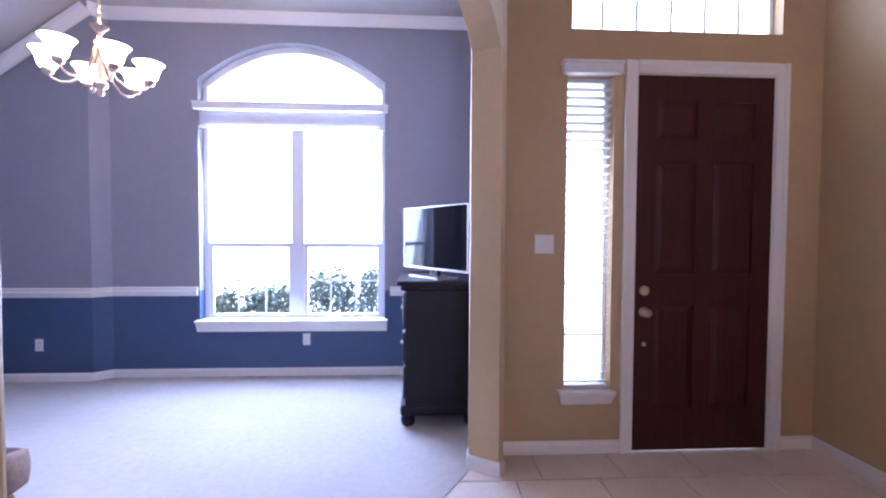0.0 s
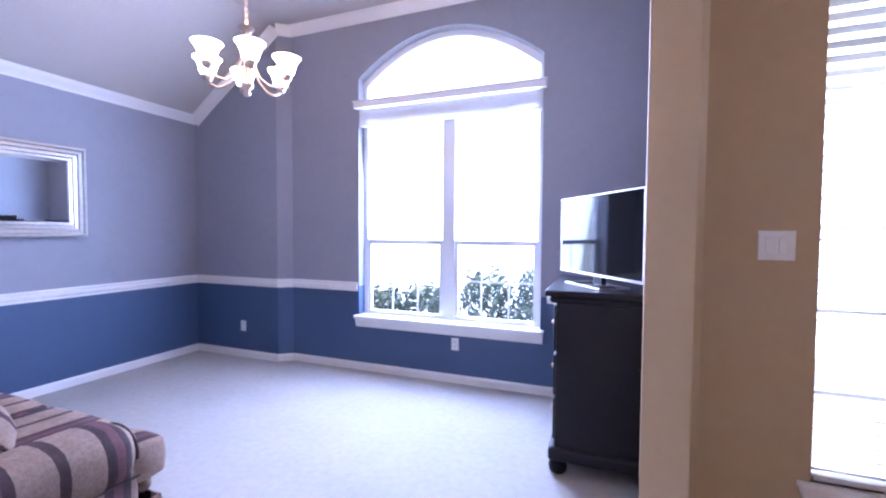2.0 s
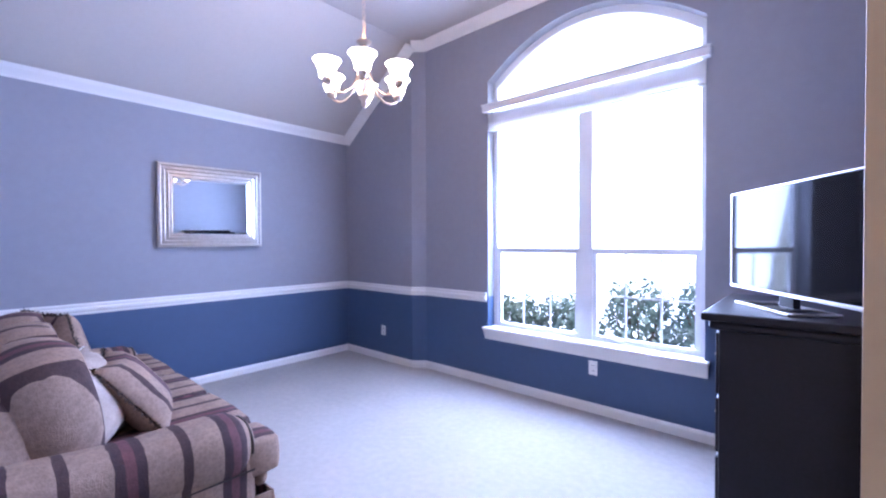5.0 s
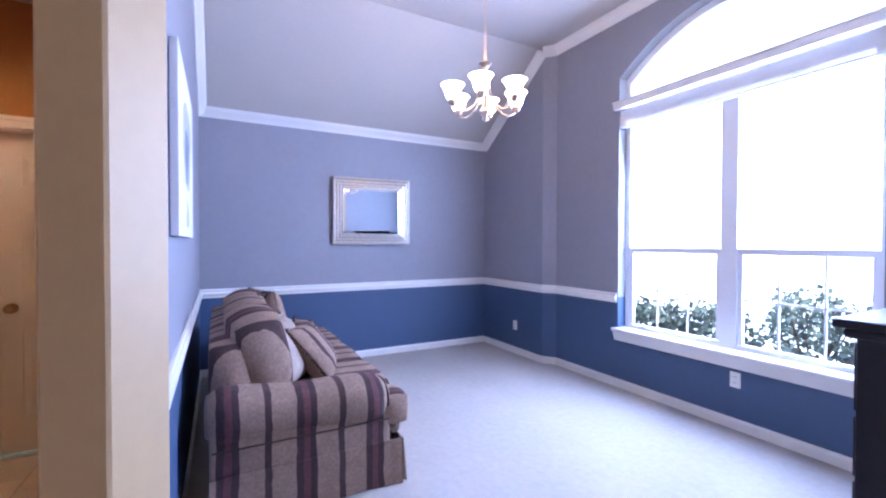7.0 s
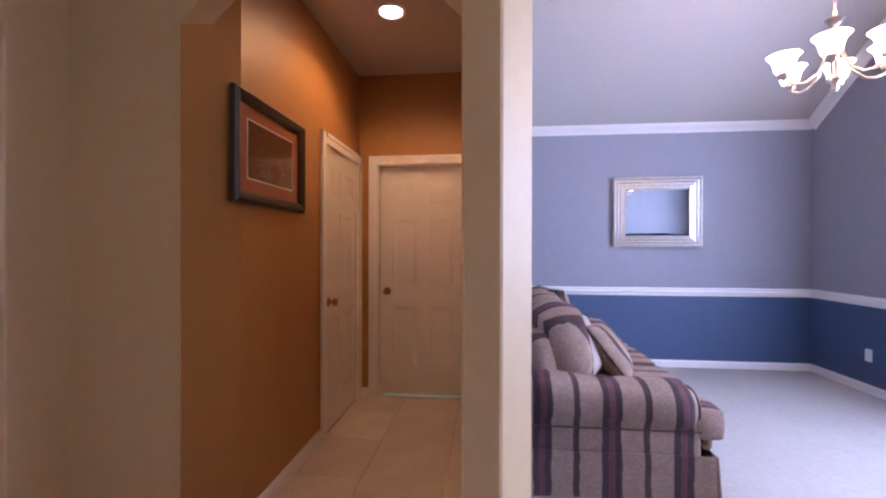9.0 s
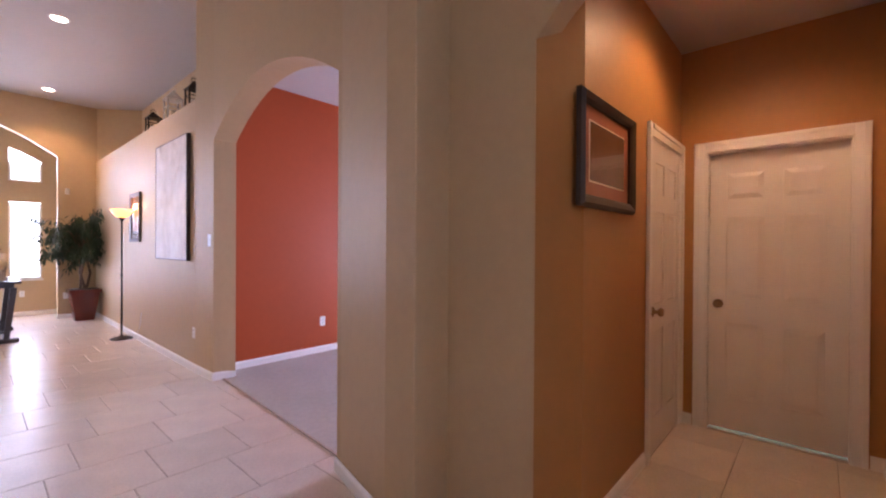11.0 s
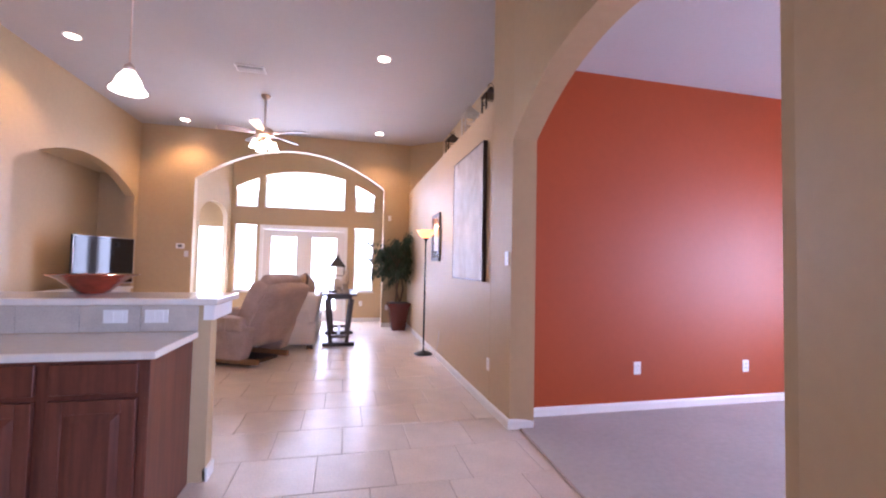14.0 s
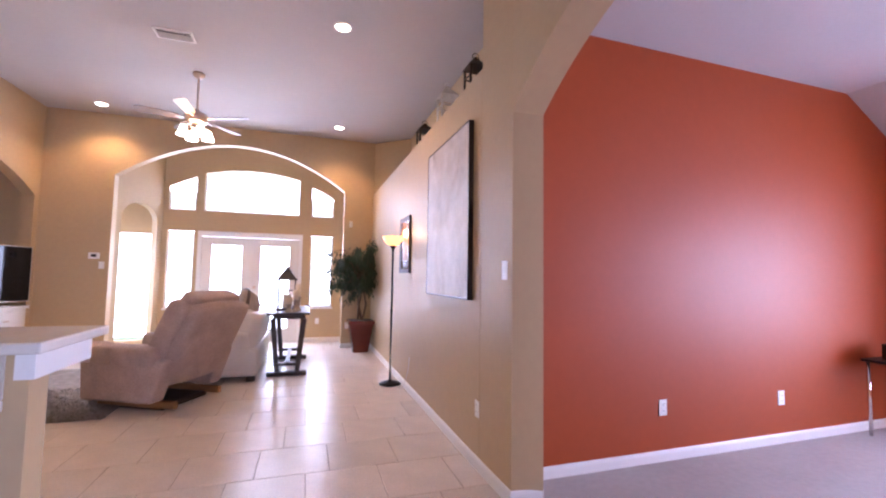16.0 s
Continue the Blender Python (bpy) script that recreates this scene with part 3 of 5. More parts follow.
# ---- doors ----
def panel_door(name, w, h, m, material, label, knob_side, knob_z, metal, casing=0.085, deadbolt=False, back=0.0):
    """Six-panel door with casing, in a frame where x runs along the wall, y out of it."""
    d = thing(name, label, "door", kind="structure")
    d.matrix_basis = m
    t = 0.035
    part("slab", box(0.004, w - 0.004, -t, -0.010, 0.012, h - 0.004), material, d)
    st, rail = 0.115 * w / 0.8, 0.11
    rows = [(0.235 * h / 2.03, 0.80 * h / 2.03), (0.97 * h / 2.03, 1.57 * h / 2.03), (1.69 * h / 2.03, 1.89 * h / 2.03)]
    cols = [(st, w / 2 - st * 0.45), (w / 2 + st * 0.45, w - st)]
    for a, b in ((0.004, st), (w / 2 - st * 0.45, w / 2 + st * 0.45), (w - st, w - 0.004)):
        part("stile", box(a, b, -0.012, 0, 0.012, h - 0.004), material, d)
    zs = [0.012] + [z for r in rows for z in r] + [h - 0.004]
    for i in range(0, len(zs), 2):
        for a, b in cols:
            part("rail", box(a - 0.001, b + 0.001, -0.012, -0.0005, zs[i], zs[i + 1]), material, d)
    for a, b in cols:
        for z0, z1 in rows:
            bm = bmesh.new()
            i0, i1 = 0.006, 0.04
            hexa(bm, ((a + i0, -0.0105, z0 + i0), (b - i0, -0.0105, z0 + i0), (b - i0, -0.0105, z1 - i0), (a + i0, -0.0105, z1 - i0)),
                 ((a + i1, -0.001, z0 + i1), (b - i1, -0.001, z0 + i1), (b - i1, -0.001, z1 - i1), (a + i1, -0.001, z1 - i1)))
            part("panel", bm, material, d)
    for leaf in d.children:
        leaf.location.y = -back
    kx = 0.065 if knob_side == 0 else w - 0.065
    k = part("knob", move(lathe([(0.032, 0), (0.032, 0.006), (0.012, 0.012), (0.011, 0.032), (0.024, 0.040), (0.029, 0.052), (0.024, 0.064), (0.008, 0.068)]), pose(kx, -back, knob_z, -90)), metal, d, "round metal door knob", True)
    if deadbolt:
        part("deadbolt", move(lathe([(0.032, 0), (0.032, 0.012), (0.024, 0.018), (0.006, 0.02)]), pose(kx, 0, knob_z + 0.14, -90)), metal, d, "round deadbolt plate", True)
        part("latch_guard", move(lathe([(0.014, 0), (0.014, 0.008), (0.006, 0.012)]), pose(kx - 0.005, 0, knob_z - 0.21, -90)), metal, d, "small brass button", True)
    c = casing
    for a, b, z0, z1 in ((-c, -0.006, 0, h + c), (w + 0.006, w + c, 0, h + c), (-0.006, w + 0.006, h + 0.006, h + c)):
        bm = box(a, b, 0.0, 0.016, z0, z1, 0.004)
        o = 0.03
        if z1 - z0 > 1:
            box(a if a < 0 else b - o, a + o if a < 0 else b, 0.014, 0.024, z0, z1, 0.003, bm=bm)
        else:
            box(a, b, 0.014, 0.024, z1 - o, z1, 0.003, bm=bm)
        part("casing", bm, WHITE, d, "white moulded casing")
    for a, b, z0, z1 in ((-0.006, 0.003, 0, h + 0.003), (w - 0.003, w + 0.006, 0, h + 0.003), (-0.006, w + 0.006, h - 0.003, h + 0.006)):
        part("jamb", box(a, b, -0.12, 0.001, z0, z1), WHITE, d, "white door jamb")
    return d


door = panel_door("door_1", 0.915, 2.452, on_wall(2.910, 3.0 - 0.004, 0, 180), MAROON, "closed dark mahogany six-panel front door", 1, 0.925, NICKEL, deadbolt=True)
panel_door("door_2", 0.79, 2.08, on_wall(-2.436, 0.798, 0, -90), DOORWHITE, "closed white six-panel door at the hall end", 1, 0.95, BRASS, back=0.07)
panel_door("door_3", 0.75, 2.08, on_wall(-2.375, -0.17, 0, 0), DOORWHITE, "closed white six-panel closet door", 1, 0.95, BRASS)


# ---- windows ----
def bar(w, name, x0, x1, y0, y1, z0, z1, material, label="", r=0.003):
    return part(name, box(x0, x1, y0, y1, z0, z1, r), material, w, label)


win = thing("window_1", "tall arched white vinyl window, blinds raised, glaring daylight", "window", kind="structure")
wx0, wx1, yb = -1.57, 0.245, 4.70
bar(win, "frame", wx0, wx0 + 0.045, yb, yb + 0.05, 0.55, 2.93, VINYL)
bar(win, "frame", wx1 - 0.045, wx1, yb, yb + 0.05, 0.55, 2.93, VINYL)
bar(win, "mullion", -0.70, -0.58, yb - 0.005, yb + 0.05, 0.55, 2.60, VINYL)
bar(win, "transom_bar", wx0, wx1, yb - 0.01, yb + 0.05, 2.56, 2.66, VINYL)
for a, b in ((wx0 + 0.045, -0.70), (-0.58, wx1 - 0.045)):
    bar(win, "meeting_rail", a, b, yb + 0.0, yb + 0.045, 1.29, 1.335, VINYL)
    bar(win, "bottom_rail", a, b, yb + 0.0, yb + 0.045, 0.55, 0.61, VINYL)
    for s, e in ((a, a + 0.035), (b - 0.035, b)):
        bar(win, "sash_stile", s, e, yb + 0.005, yb + 0.04, 0.61, 1.29, VINYL)
    bar(win, "grille_bar", a, b, yb + 0.02, yb + 0.03, 0.94, 0.955, VINYL, r=0)
    for i in (1, 2):
        gx = a + (b - a) * i / 3
        bar(win, "grille_bar", gx - 0.007, gx + 0.007, yb + 0.02, yb + 0.03, 0.61, 1.29, VINYL, r=0)
    pane = bar(win, "pane", a, b, yb + 0.022, yb + 0.026, 0.6, 2.58, GLASS, r=0)
    pane.visible_shadow = False
bm = bmesh.new()
top = arch_top(wx0, wx1, 2.93, -0.37)
for i in range(40):
    s, e = [wx0 + (wx1 - wx0) * 0.5 * (1 - math.cos(math.pi * k / 40)) for k in (i, i + 1)]
    cs, ce = [(-0.6625 + (q + 0.6625) * 0.94) for q in (s, e)]
    hexa(bm, ((s, yb, top(s)), (e, yb, top(e)), (e, yb + 0.05, top(e)), (s, yb + 0.05, top(s))),
         ((cs, yb, 2.89 + (top(s) - 2.93) * 0.95), (ce, yb, 2.89 + (top(e) - 2.93) * 0.95), (ce, yb + 0.05, 2.89 + (top(e) - 2.93) * 0.95), (cs, yb + 0.05, 2.89 + (top(s) - 2.93) * 0.95)))
part("arch_frame", bm, VINYL, win)
part("window_sill", box(wx0 - 0.03, wx1 + 0.03, 4.535, 4.70, 0.545, 0.572, 0.006), WHITE, win, "white window stool")
bm = bmesh.new()
hexa(bm, ((wx0 - 0.02, 4.575, 0.455), (wx1 + 0.02, 4.575, 0.455), (wx1 + 0.02, 4.598, 0.455), (wx0 - 0.02, 4.598, 0.455)),
     ((wx0 - 0.025, 4.552, 0.545), (wx1 + 0.025, 4.552, 0.545), (wx1 + 0.025, 4.598, 0.545), (wx0 - 0.025, 4.598, 0.545)))
part("apron", bm, WHITE, win, "white moulded apron")

blind = thing("raised_blind", "white wood blind drawn up into a stack under its valance", "blind")
part("valance", box(wx0 - 0.03, wx1 + 0.03, 4.545, 4.60, 2.63, 2.705, 0.006), BLIND, blind)
part("valance_lip", box(wx0 - 0.035, wx1 + 0.035, 4.535, 4.60, 2.686, 2.702, 0.003), BLIND, blind)
for i in range(12):
    z = 2.485 + i * 0.0115
    part("slat", box(wx0 + 0.005, wx1 - 0.005, 4.605, 4.655, z, z + 0.0075), BLIND, blind)
part("bottom_rail", box(wx0 + 0.005, wx1 - 0.005, 4.60, 4.66, 2.46, 2.48, 0.003), BLIND, blind)

sw = thing("window_2", "tall narrow sidelight window beside the front door", "window", kind="structure")
for a, b, z0, z1 in ((1.54, 1.565, 0.42, 2.45), (1.82, 1.845, 0.42, 2.45), (1.565, 1.82, 0.42, 0.45), (1.565, 1.82, 2.42, 2.45)):
    bar(sw, "frame", a, b, 3.08, 3.12, z0, z1, VINYL)
for i in range(1, 6):
    z = 0.42 + 2.03 * i / 6
    bar(sw, "muntin", 1.565, 1.82, 3.09, 3.105, z - 0.008, z + 0.008, VINYL, r=0)
bar(sw, "pane", 1.565, 1.82, 3.096, 3.10, 0.45, 2.42, GLASS, r=0).visible_shadow = False
part("window_sill", box(1.495, 1.87, 2.945, 3.07, 0.395, 0.42, 0.005), WHITE, sw)
bm = bmesh.new()
hexa(bm, ((1.52, 2.975, 0.33), (1.845, 2.975, 0.33), (1.845, 2.998, 0.33), (1.52, 2.998, 0.33)), ((1.50, 2.955, 0.395), (1.865, 2.955, 0.395), (1.865, 2.998, 0.395), (1.50, 2.998, 0.395)))
part("apron", bm, WHITE, sw)
sb = thing("sidelight_blind", "narrow white blind lowered with its slats open", "blind")
part("valance", box(1.50, 1.88, 2.945, 2.998, 2.435, 2.515, 0.005), BLIND, sb)
part("valance_lip", box(1.495, 1.885, 2.938, 2.998, 2.495, 2.515, 0.003), BLIND, sb)
me = None
for i in range(36):
    z = 0.47 + i * 0.054
    if me is None:
        first = part("slat", move(box(-0.145, 0.145, -0.024, 0.024, -0.0015, 0.0015), pose(0, 0, 0, -12)), BLIND, sb)
        me = first.data
        first.location = (1.692, 3.035, z)
    else:
        o = new("slat", me)
        o.parent, o.location = sb, (1.692, 3.035, z)
part("bottom_rail", box(1.55, 1.835, 3.01, 3.06, 0.423, 0.445, 0.003), BLIND, sb)
tw = thing("window_3", "wide transom window over the front door", "window", kind="structure")
for a, b, z0, z1 in ((1.565, 1.59, 2.73, 3.32), (2.93, 2.954, 2.73, 3.32), (1.59, 2.93, 2.73, 2.755), (1.59, 2.93, 3.295, 3.32)):
    bar(tw, "frame", a, b, 3.08, 3.12, z0, z1, VINYL)
for i in range(1, 6):
    x = 1.565 + 1.389 * i / 6
    bar(tw, "muntin", x - 0.008, x + 0.008, 3.09, 3.105, 2.755, 3.295, VINYL, r=0)
bar(tw, "muntin", 1.59, 2.93, 3.09, 3.105, 3.02, 3.036, VINYL, r=0)
bar(tw, "pane", 1.59, 2.93, 3.096, 3.10, 2.75, 3.30, GLASS, r=0).visible_shadow = False

# alcove windows and patio doors
Y = -10.65


def plain_window(name, x0, x1, z0, z1, rise, label):
    w = thing(name, label, "window", kind="structure")
    f = 0.035
    bar(w, "frame", x0, x0 + f, Y - 0.09, Y - 0.04, z0, z1, WHITE)
    bar(w, "frame", x1 - f, x1, Y - 0.09, Y - 0.04, z0, z1, WHITE)
    bar(w, "frame", x0 + f, x1 - f, Y - 0.09, Y - 0.04, z0, z0 + f, WHITE)
    if not rise:
        bar(w, "frame", x0 + f, x1 - f, Y - 0.09, Y - 0.04, z1 - f, z1, WHITE)
        part("window_sill", box(x0 - 0.02, x1 + 0.02, Y - 0.04, Y + 0.03, z0 - 0.03, z0, 0.004), WHITE, w)
    bar(w, "pane", x0 + f, x1 - f, Y - 0.07, Y - 0.066, z0 + f, z1 + rise, GLASS, r=0).visible_shadow = False


plain_window("window_4", 2.92, 3.38, 0.7, 2.15, 0, "tall alcove window full of daylight")
plain_window("window_5", 0.345, 0.80, 0.7, 2.15, 0, "tall alcove window full of daylight")
plain_window("window_6", 2.92, 3.38, 2.56, 2.92, 0.16, "small arched upper window full of daylight")
plain_window("window_7", 0.345, 0.80, 2.56, 2.92, 0.16, "small arched upper window full of daylight")
plain_window("window_8", 1.02, 2.785, 2.56, 3.28, 0.14, "broad arched upper window full of daylight")
for i, (x0, x1) in enumerate(((1.91, 2.79), (1.03, 1.91))):
    d = thing("patio_door", "white glazed patio door, closed, bright behind", "door", "patio doors", "structure")
    g = 0.17
    bar(d, "stile", x0, x0 + g, Y - 0.07, Y - 0.02, 0.01, 2.07, DOORWHITE)
    bar(d, "stile", x1 - g, x1, Y - 0.07, Y - 0.02, 0.01, 2.07, DOORWHITE)
    bar(d, "rail", x0 + g, x1 - g, Y - 0.07, Y - 0.02, 1.92, 2.07, DOORWHITE)
    bar(d, "rail", x0 + g, x1 - g, Y - 0.07, Y - 0.02, 0.01, 0.28, DOORWHITE)
    bar(d, "pane", x0 + g, x1 - g, Y - 0.05, Y - 0.046, 0.28, 1.92, GLASS, r=0).visible_shadow = False
    if i == 1:
        part("knob", move(lathe([(0.03, 0), (0.012, 0.012), (0.012, 0.03), (0.028, 0.045), (0.02, 0.06), (0.005, 0.062)], seg=12), pose(x1 - 0.07, Y - 0.02, 0.95, -90)), NICKEL, d, "", True)
        part("deadbolt", move(lathe([(0.03, 0), (0.028, 0.012), (0.005, 0.016)], seg=12), pose(x1 - 0.07, Y - 0.02, 1.10, -90)), NICKEL, d, "", True)
fr = thing("patio_door_frame", "white casing round the patio doors", "door frame", kind="structure")
bar(fr, "casing", 0.955, 1.027, Y - 0.04, Y + 0.015, 0, 2.18, WHITE)
bar(fr, "casing", 2.793, 2.865, Y - 0.04, Y + 0.015, 0, 2.18, WHITE)
bar(fr, "casing", 1.027, 2.793, Y - 0.04, Y + 0.015, 2.075, 2.18, WHITE)
bw = thing("window_9", "tall window of the side room", "window", kind="structure")
bar(bw, "frame", 5.42, 5.46, -10.0, -9.96, 0.1, 2.1, WHITE)
bar(bw, "frame", 5.42, 5.46, -10.81, -10.77, 0.1, 2.1, WHITE)
bar(bw, "frame", 5.42, 5.46, -10.77, -10.0, 1.1, 1.14, WHITE)
rw = thing("window_10", "white window of the red room", "window", kind="structure")
for a, b, z0, z1 in ((-2.94, -2.89, 0.6, 2.15), (-1.19, -1.14, 0.6, 2.15), (-2.89, -1.19, 0.6, 0.65), (-2.89, -1.19, 2.10, 2.15), (-2.07, -2.01, 0.65, 2.10)):
    bar(rw, "frame", -5.44, -5.39, a, b, z0, z1, WHITE)

# ---- floor tiles ----
G = 0.492
tiles = tagged(part("floor", box(-0.45, 5.6, -10.8, 3.1, -0.1, -0.004), GROUT), "large cream floor tiles with dark joints in a running bond", "floor", kind="structure")
tagged(part("floor_hall", box(-2.5, -0.44, -0.18, 1.06, -0.1, -0.004), GROUT), "cream tiled hall floor", "floor", kind="structure")
hallfloor = bpy.data.objects["floor_hall"]


def tile_mesh(w, d):
    bm = bmesh.new()
    a, b = 0.0, 0.004
    hexa(bm, ((a, a, -0.004), (w - a, a, -0.004), (w - a, d - a, -0.004), (a, d - a, -0.004)), ((b, b, 0), (w - b, b, 0), (w - b, d - b, 0), (b, d - b, 0)))
    me = bpy.data.meshes.new("tile")
    bmesh.ops.recalc_face_normals(bm, faces=bm.faces)
    bm.to_mesh(me)
    bm.free()
    me.materials.append(TILE)
    return me


TILE_JOBS = []


def lay(owner, x0, x1, y0, y1, near):
    row = 0
    y = -4.18 - G * math.ceil((-4.18 - y0) / G)
    while y < y1:
        off = (round((y + 4.18) / G) % 3) * G / 3
        x = 1.0 + off - G * math.ceil((1.0 + off - x0) / G)
        while x < x1:
            a, b, c, d = max(x, x0), min(x + G, x1), max(y, y0), min(y + G, y1)
            if b - a > 0.03 and d - c > 0.03:
                TILE_JOBS.append((owner, a + 0.002, c + 0.002, b - a - 0.004, d - c - 0.004, near(a, c)))
            x += G
        y += G


lay(tiles, -0.43, 3.3, -9.75, 3.0, lambda x, y: x < 2.6)
lay(tiles, 3.3, 4.9, -9.75, -0.9, lambda x, y: False)
lay(tiles, 0.06, 5.4, -10.65, -9.75, lambda x, y: False)
lay(hallfloor, -2.44, -0.43, -0.174, 0.96, lambda x, y: True)

# ---- small wall fittings ----
def plate(name, m, w, h, label, category, kind="outlet"):
    p = thing(name, label, category, "wall plates")
    p.matrix_basis = m
    part("plate", box(-w / 2, w / 2, 0, 0.006, -h / 2, h / 2, 0.002), PLATE, p)
    if kind == "outlet":
        for z in (-0.022, 0.022):
            part("socket", box(-0.015, 0.015, 0.005, 0.008, z - 0.014, z + 0.014, 0.002), PLATE, p)
            part("slot", box(-0.008, -0.005, 0.007, 0.0085, z - 0.005, z + 0.006), SLOT, p)
            part("slot", box(0.005, 0.008, 0.007, 0.0085, z - 0.005, z + 0.006), SLOT, p)
    else:
        n = max(1, round(w / 0.06))
        for i in range(n):
            c = (i - (n - 1) / 2) * 0.046
            part("rocker", box(c - 0.016, c + 0.016, 0.005, 0.010, -0.033, 0.033, 0.003), PLATE, p)
    return p


plate("wall_outlet", on_wall(-3.01, 4.5, 0.355, 180), 0.072, 0.115, "white duplex outlet on the navy wall", "outlet")
plate("wall_outlet", on_wall(-0.533, 4.6, 0.37, 180), 0.072, 0.115, "white duplex outlet under the arched window", "outlet")
plate("wall_outlet", on_wall(-3.715, 2.2, 0.36, -90), 0.072, 0.115, "white outlet on the navy wall past the sofa", "outlet")
plate("light_switch", on_wall(1.40, 3.0, 1.363, 180), 0.125, 0.12, "white double switch plate beside the sidelight", "switch", "switch")
plate("wall_outlet", on_wall(-1.745, -4.13, 0.40, 0), 0.075, 0.12, "white outlet on the red wall", "outlet")
plate("wall_outlet", on_wall(-3.03, -4.13, 0.38, 0), 0.075, 0.12, "white outlet on the red wall", "outlet")
plate("light_switch", on_wall(-0.343, -3.993, 1.417, -91), 0.075, 0.12, "white rocker switch by the red room arch", "switch", "switch")
plate("wall_outlet", on_wall(-0.335, -4.41, 0.42, -90), 0.072, 0.115, "white outlet low on the gallery wall", "outlet")
plate("wall_outlet", on_wall(0.10, -9.75, 0.42, 0), 0.072, 0.115, "white outlet beside the alcove arch", "outlet")
plate("wall_outlet", on_wall(0.62, -10.65, 0.42, 0), 0.072, 0.115, "white outlet under the alcove window", "outlet")
plate("light_switch", on_wall(-0.82, 0.96, 1.38, 180), 0.072, 0.115, "white rocker switch on the hall wall", "switch", "switch")
plate("light_switch", on_wall(4.03, -9.75, 1.47, 0), 0.075, 0.115, "white switch under the thermostat", "switch", "switch")
th = thing("thermostat", "white wall thermostat with a dark screen", "thermostat")
part("body", box(4.06, 4.21, -9.75, -9.725, 1.57, 1.67, 0.005), PLATE, th)
part("screen", box(4.10, 4.17, -9.726, -9.722, 1.60, 1.645), SLOT, th)
se = thing("alarm_sensor", "small white alarm sensor high on the wall", "sensor")
part("body", box(0.05, 0.11, -9.75, -9.71, 2.29, 2.40, 0.012), PLATE, se)


# ---- dining room ----
def frame_bars(name, parent, x0, x1, z0, z1, w, steps, material):
    """A mitred picture frame in the wall frame; steps: pairs of inset and height of the profile."""
    prof = steps
    corners = ((x0, z0), (x1, z0), (x1, z1), (x0, z1))
    inn = ((1, 1), (-1, 1), (-1, -1), (1, -1))
    for k in range(4):
        bm = bmesh.new()
        j = (k + 1) % 4
        rows = []
        for o, h in prof:
            a = bm.verts.new((corners[k][0] + inn[k][0] * o, h, corners[k][1] + inn[k][1] * o))
            b = bm.verts.new((corners[j][0] + inn[j][0] * o, h, corners[j][1] + inn[j][1] * o))
            rows.append((a, b))
        for (a, b), (c, d) in zip(rows, rows[1:] + rows[:1]):
            bm.faces.new((a, b, d, c))
        bm.faces.new([r[0] for r in rows]), bm.faces.new([r[1] for r in rows[::-1]])
        part(name, bm, material, parent)


mir = thing("wall_mirror", "rectangular mirror in a stepped silver frame, hung slightly askew", "mirror")
mir.matrix_basis = on_wall(-3.678, 2.866, 1.747, -94)
frame_bars("frame_side", mir, -0.464, 0.464, -0.389, 0.389, 0.12,
           [(0, 0.001), (0, 0.045), (0.02, 0.05), (0.03, 0.036), (0.055, 0.042), (0.065, 0.030), (0.09, 0.034), (0.10, 0.022), (0.118, 0.024), (0.125, 0.012), (0.125, 0.001)], SILVER)
bm = bmesh.new()
part("backing_board", box(-0.44, 0.44, -0.012, 0.002, -0.36, 0.36), ESPRESSO, mir)
hexa(bm, ((-0.355, 0.008, -0.273), (0.355, 0.008, -0.273), (0.355, 0.008, 0.273), (-0.355, 0.008, 0.273)), ((-0.33, 0.012, -0.248), (0.33, 0.012, -0.248), (0.33, 0.012, 0.248), (-0.33, 0.012, 0.248)))
part("mirror_glass", bm, MIRROR, mir, "bevelled mirror glass")

cv = thing("canvas_print", "pale canvas print with a grey flower-like shape", "picture")
cv.matrix_basis = on_wall(-1.25, 1.075, 1.785, 0)
part("canvas", box(-0.50, 0.50, 0.004, 0.035, -0.385, 0.385, 0.004), PAPER, cv)
INK = mat("grey_ink", (0.22, 0.23, 0.27), 0.7, vary=0.6, scale=7)
INK2 = mat("pale_grey_ink", (0.45, 0.46, 0.52), 0.7, vary=0.4, scale=9)
for nm, cx, cz, rx, rz, mt in (("petal", 0.0, 0.05, 0.26, 0.24, INK2), ("petal", 0.02, 0.0, 0.14, 0.15, INK), ("petal", -0.01, -0.27, 0.10, 0.08, INK2)):
    bm = bmesh.new()
    random.seed(int(cx * 100 + cz * 1000) + 7)
    vs = [bm.verts.new((cx + rx * math.cos(a) * (1 + 0.18 * math.sin(3 * a + cz * 9)), 0.0352 + 0.0008 * (mt is INK), cz + rz * math.sin(a) * (1 + 0.15 * math.cos(2 * a)))) for a in [2 * math.pi * i / 40 for i in range(40)]]
    bm.faces.new(vs)
    part(nm, bm, mt, cv)


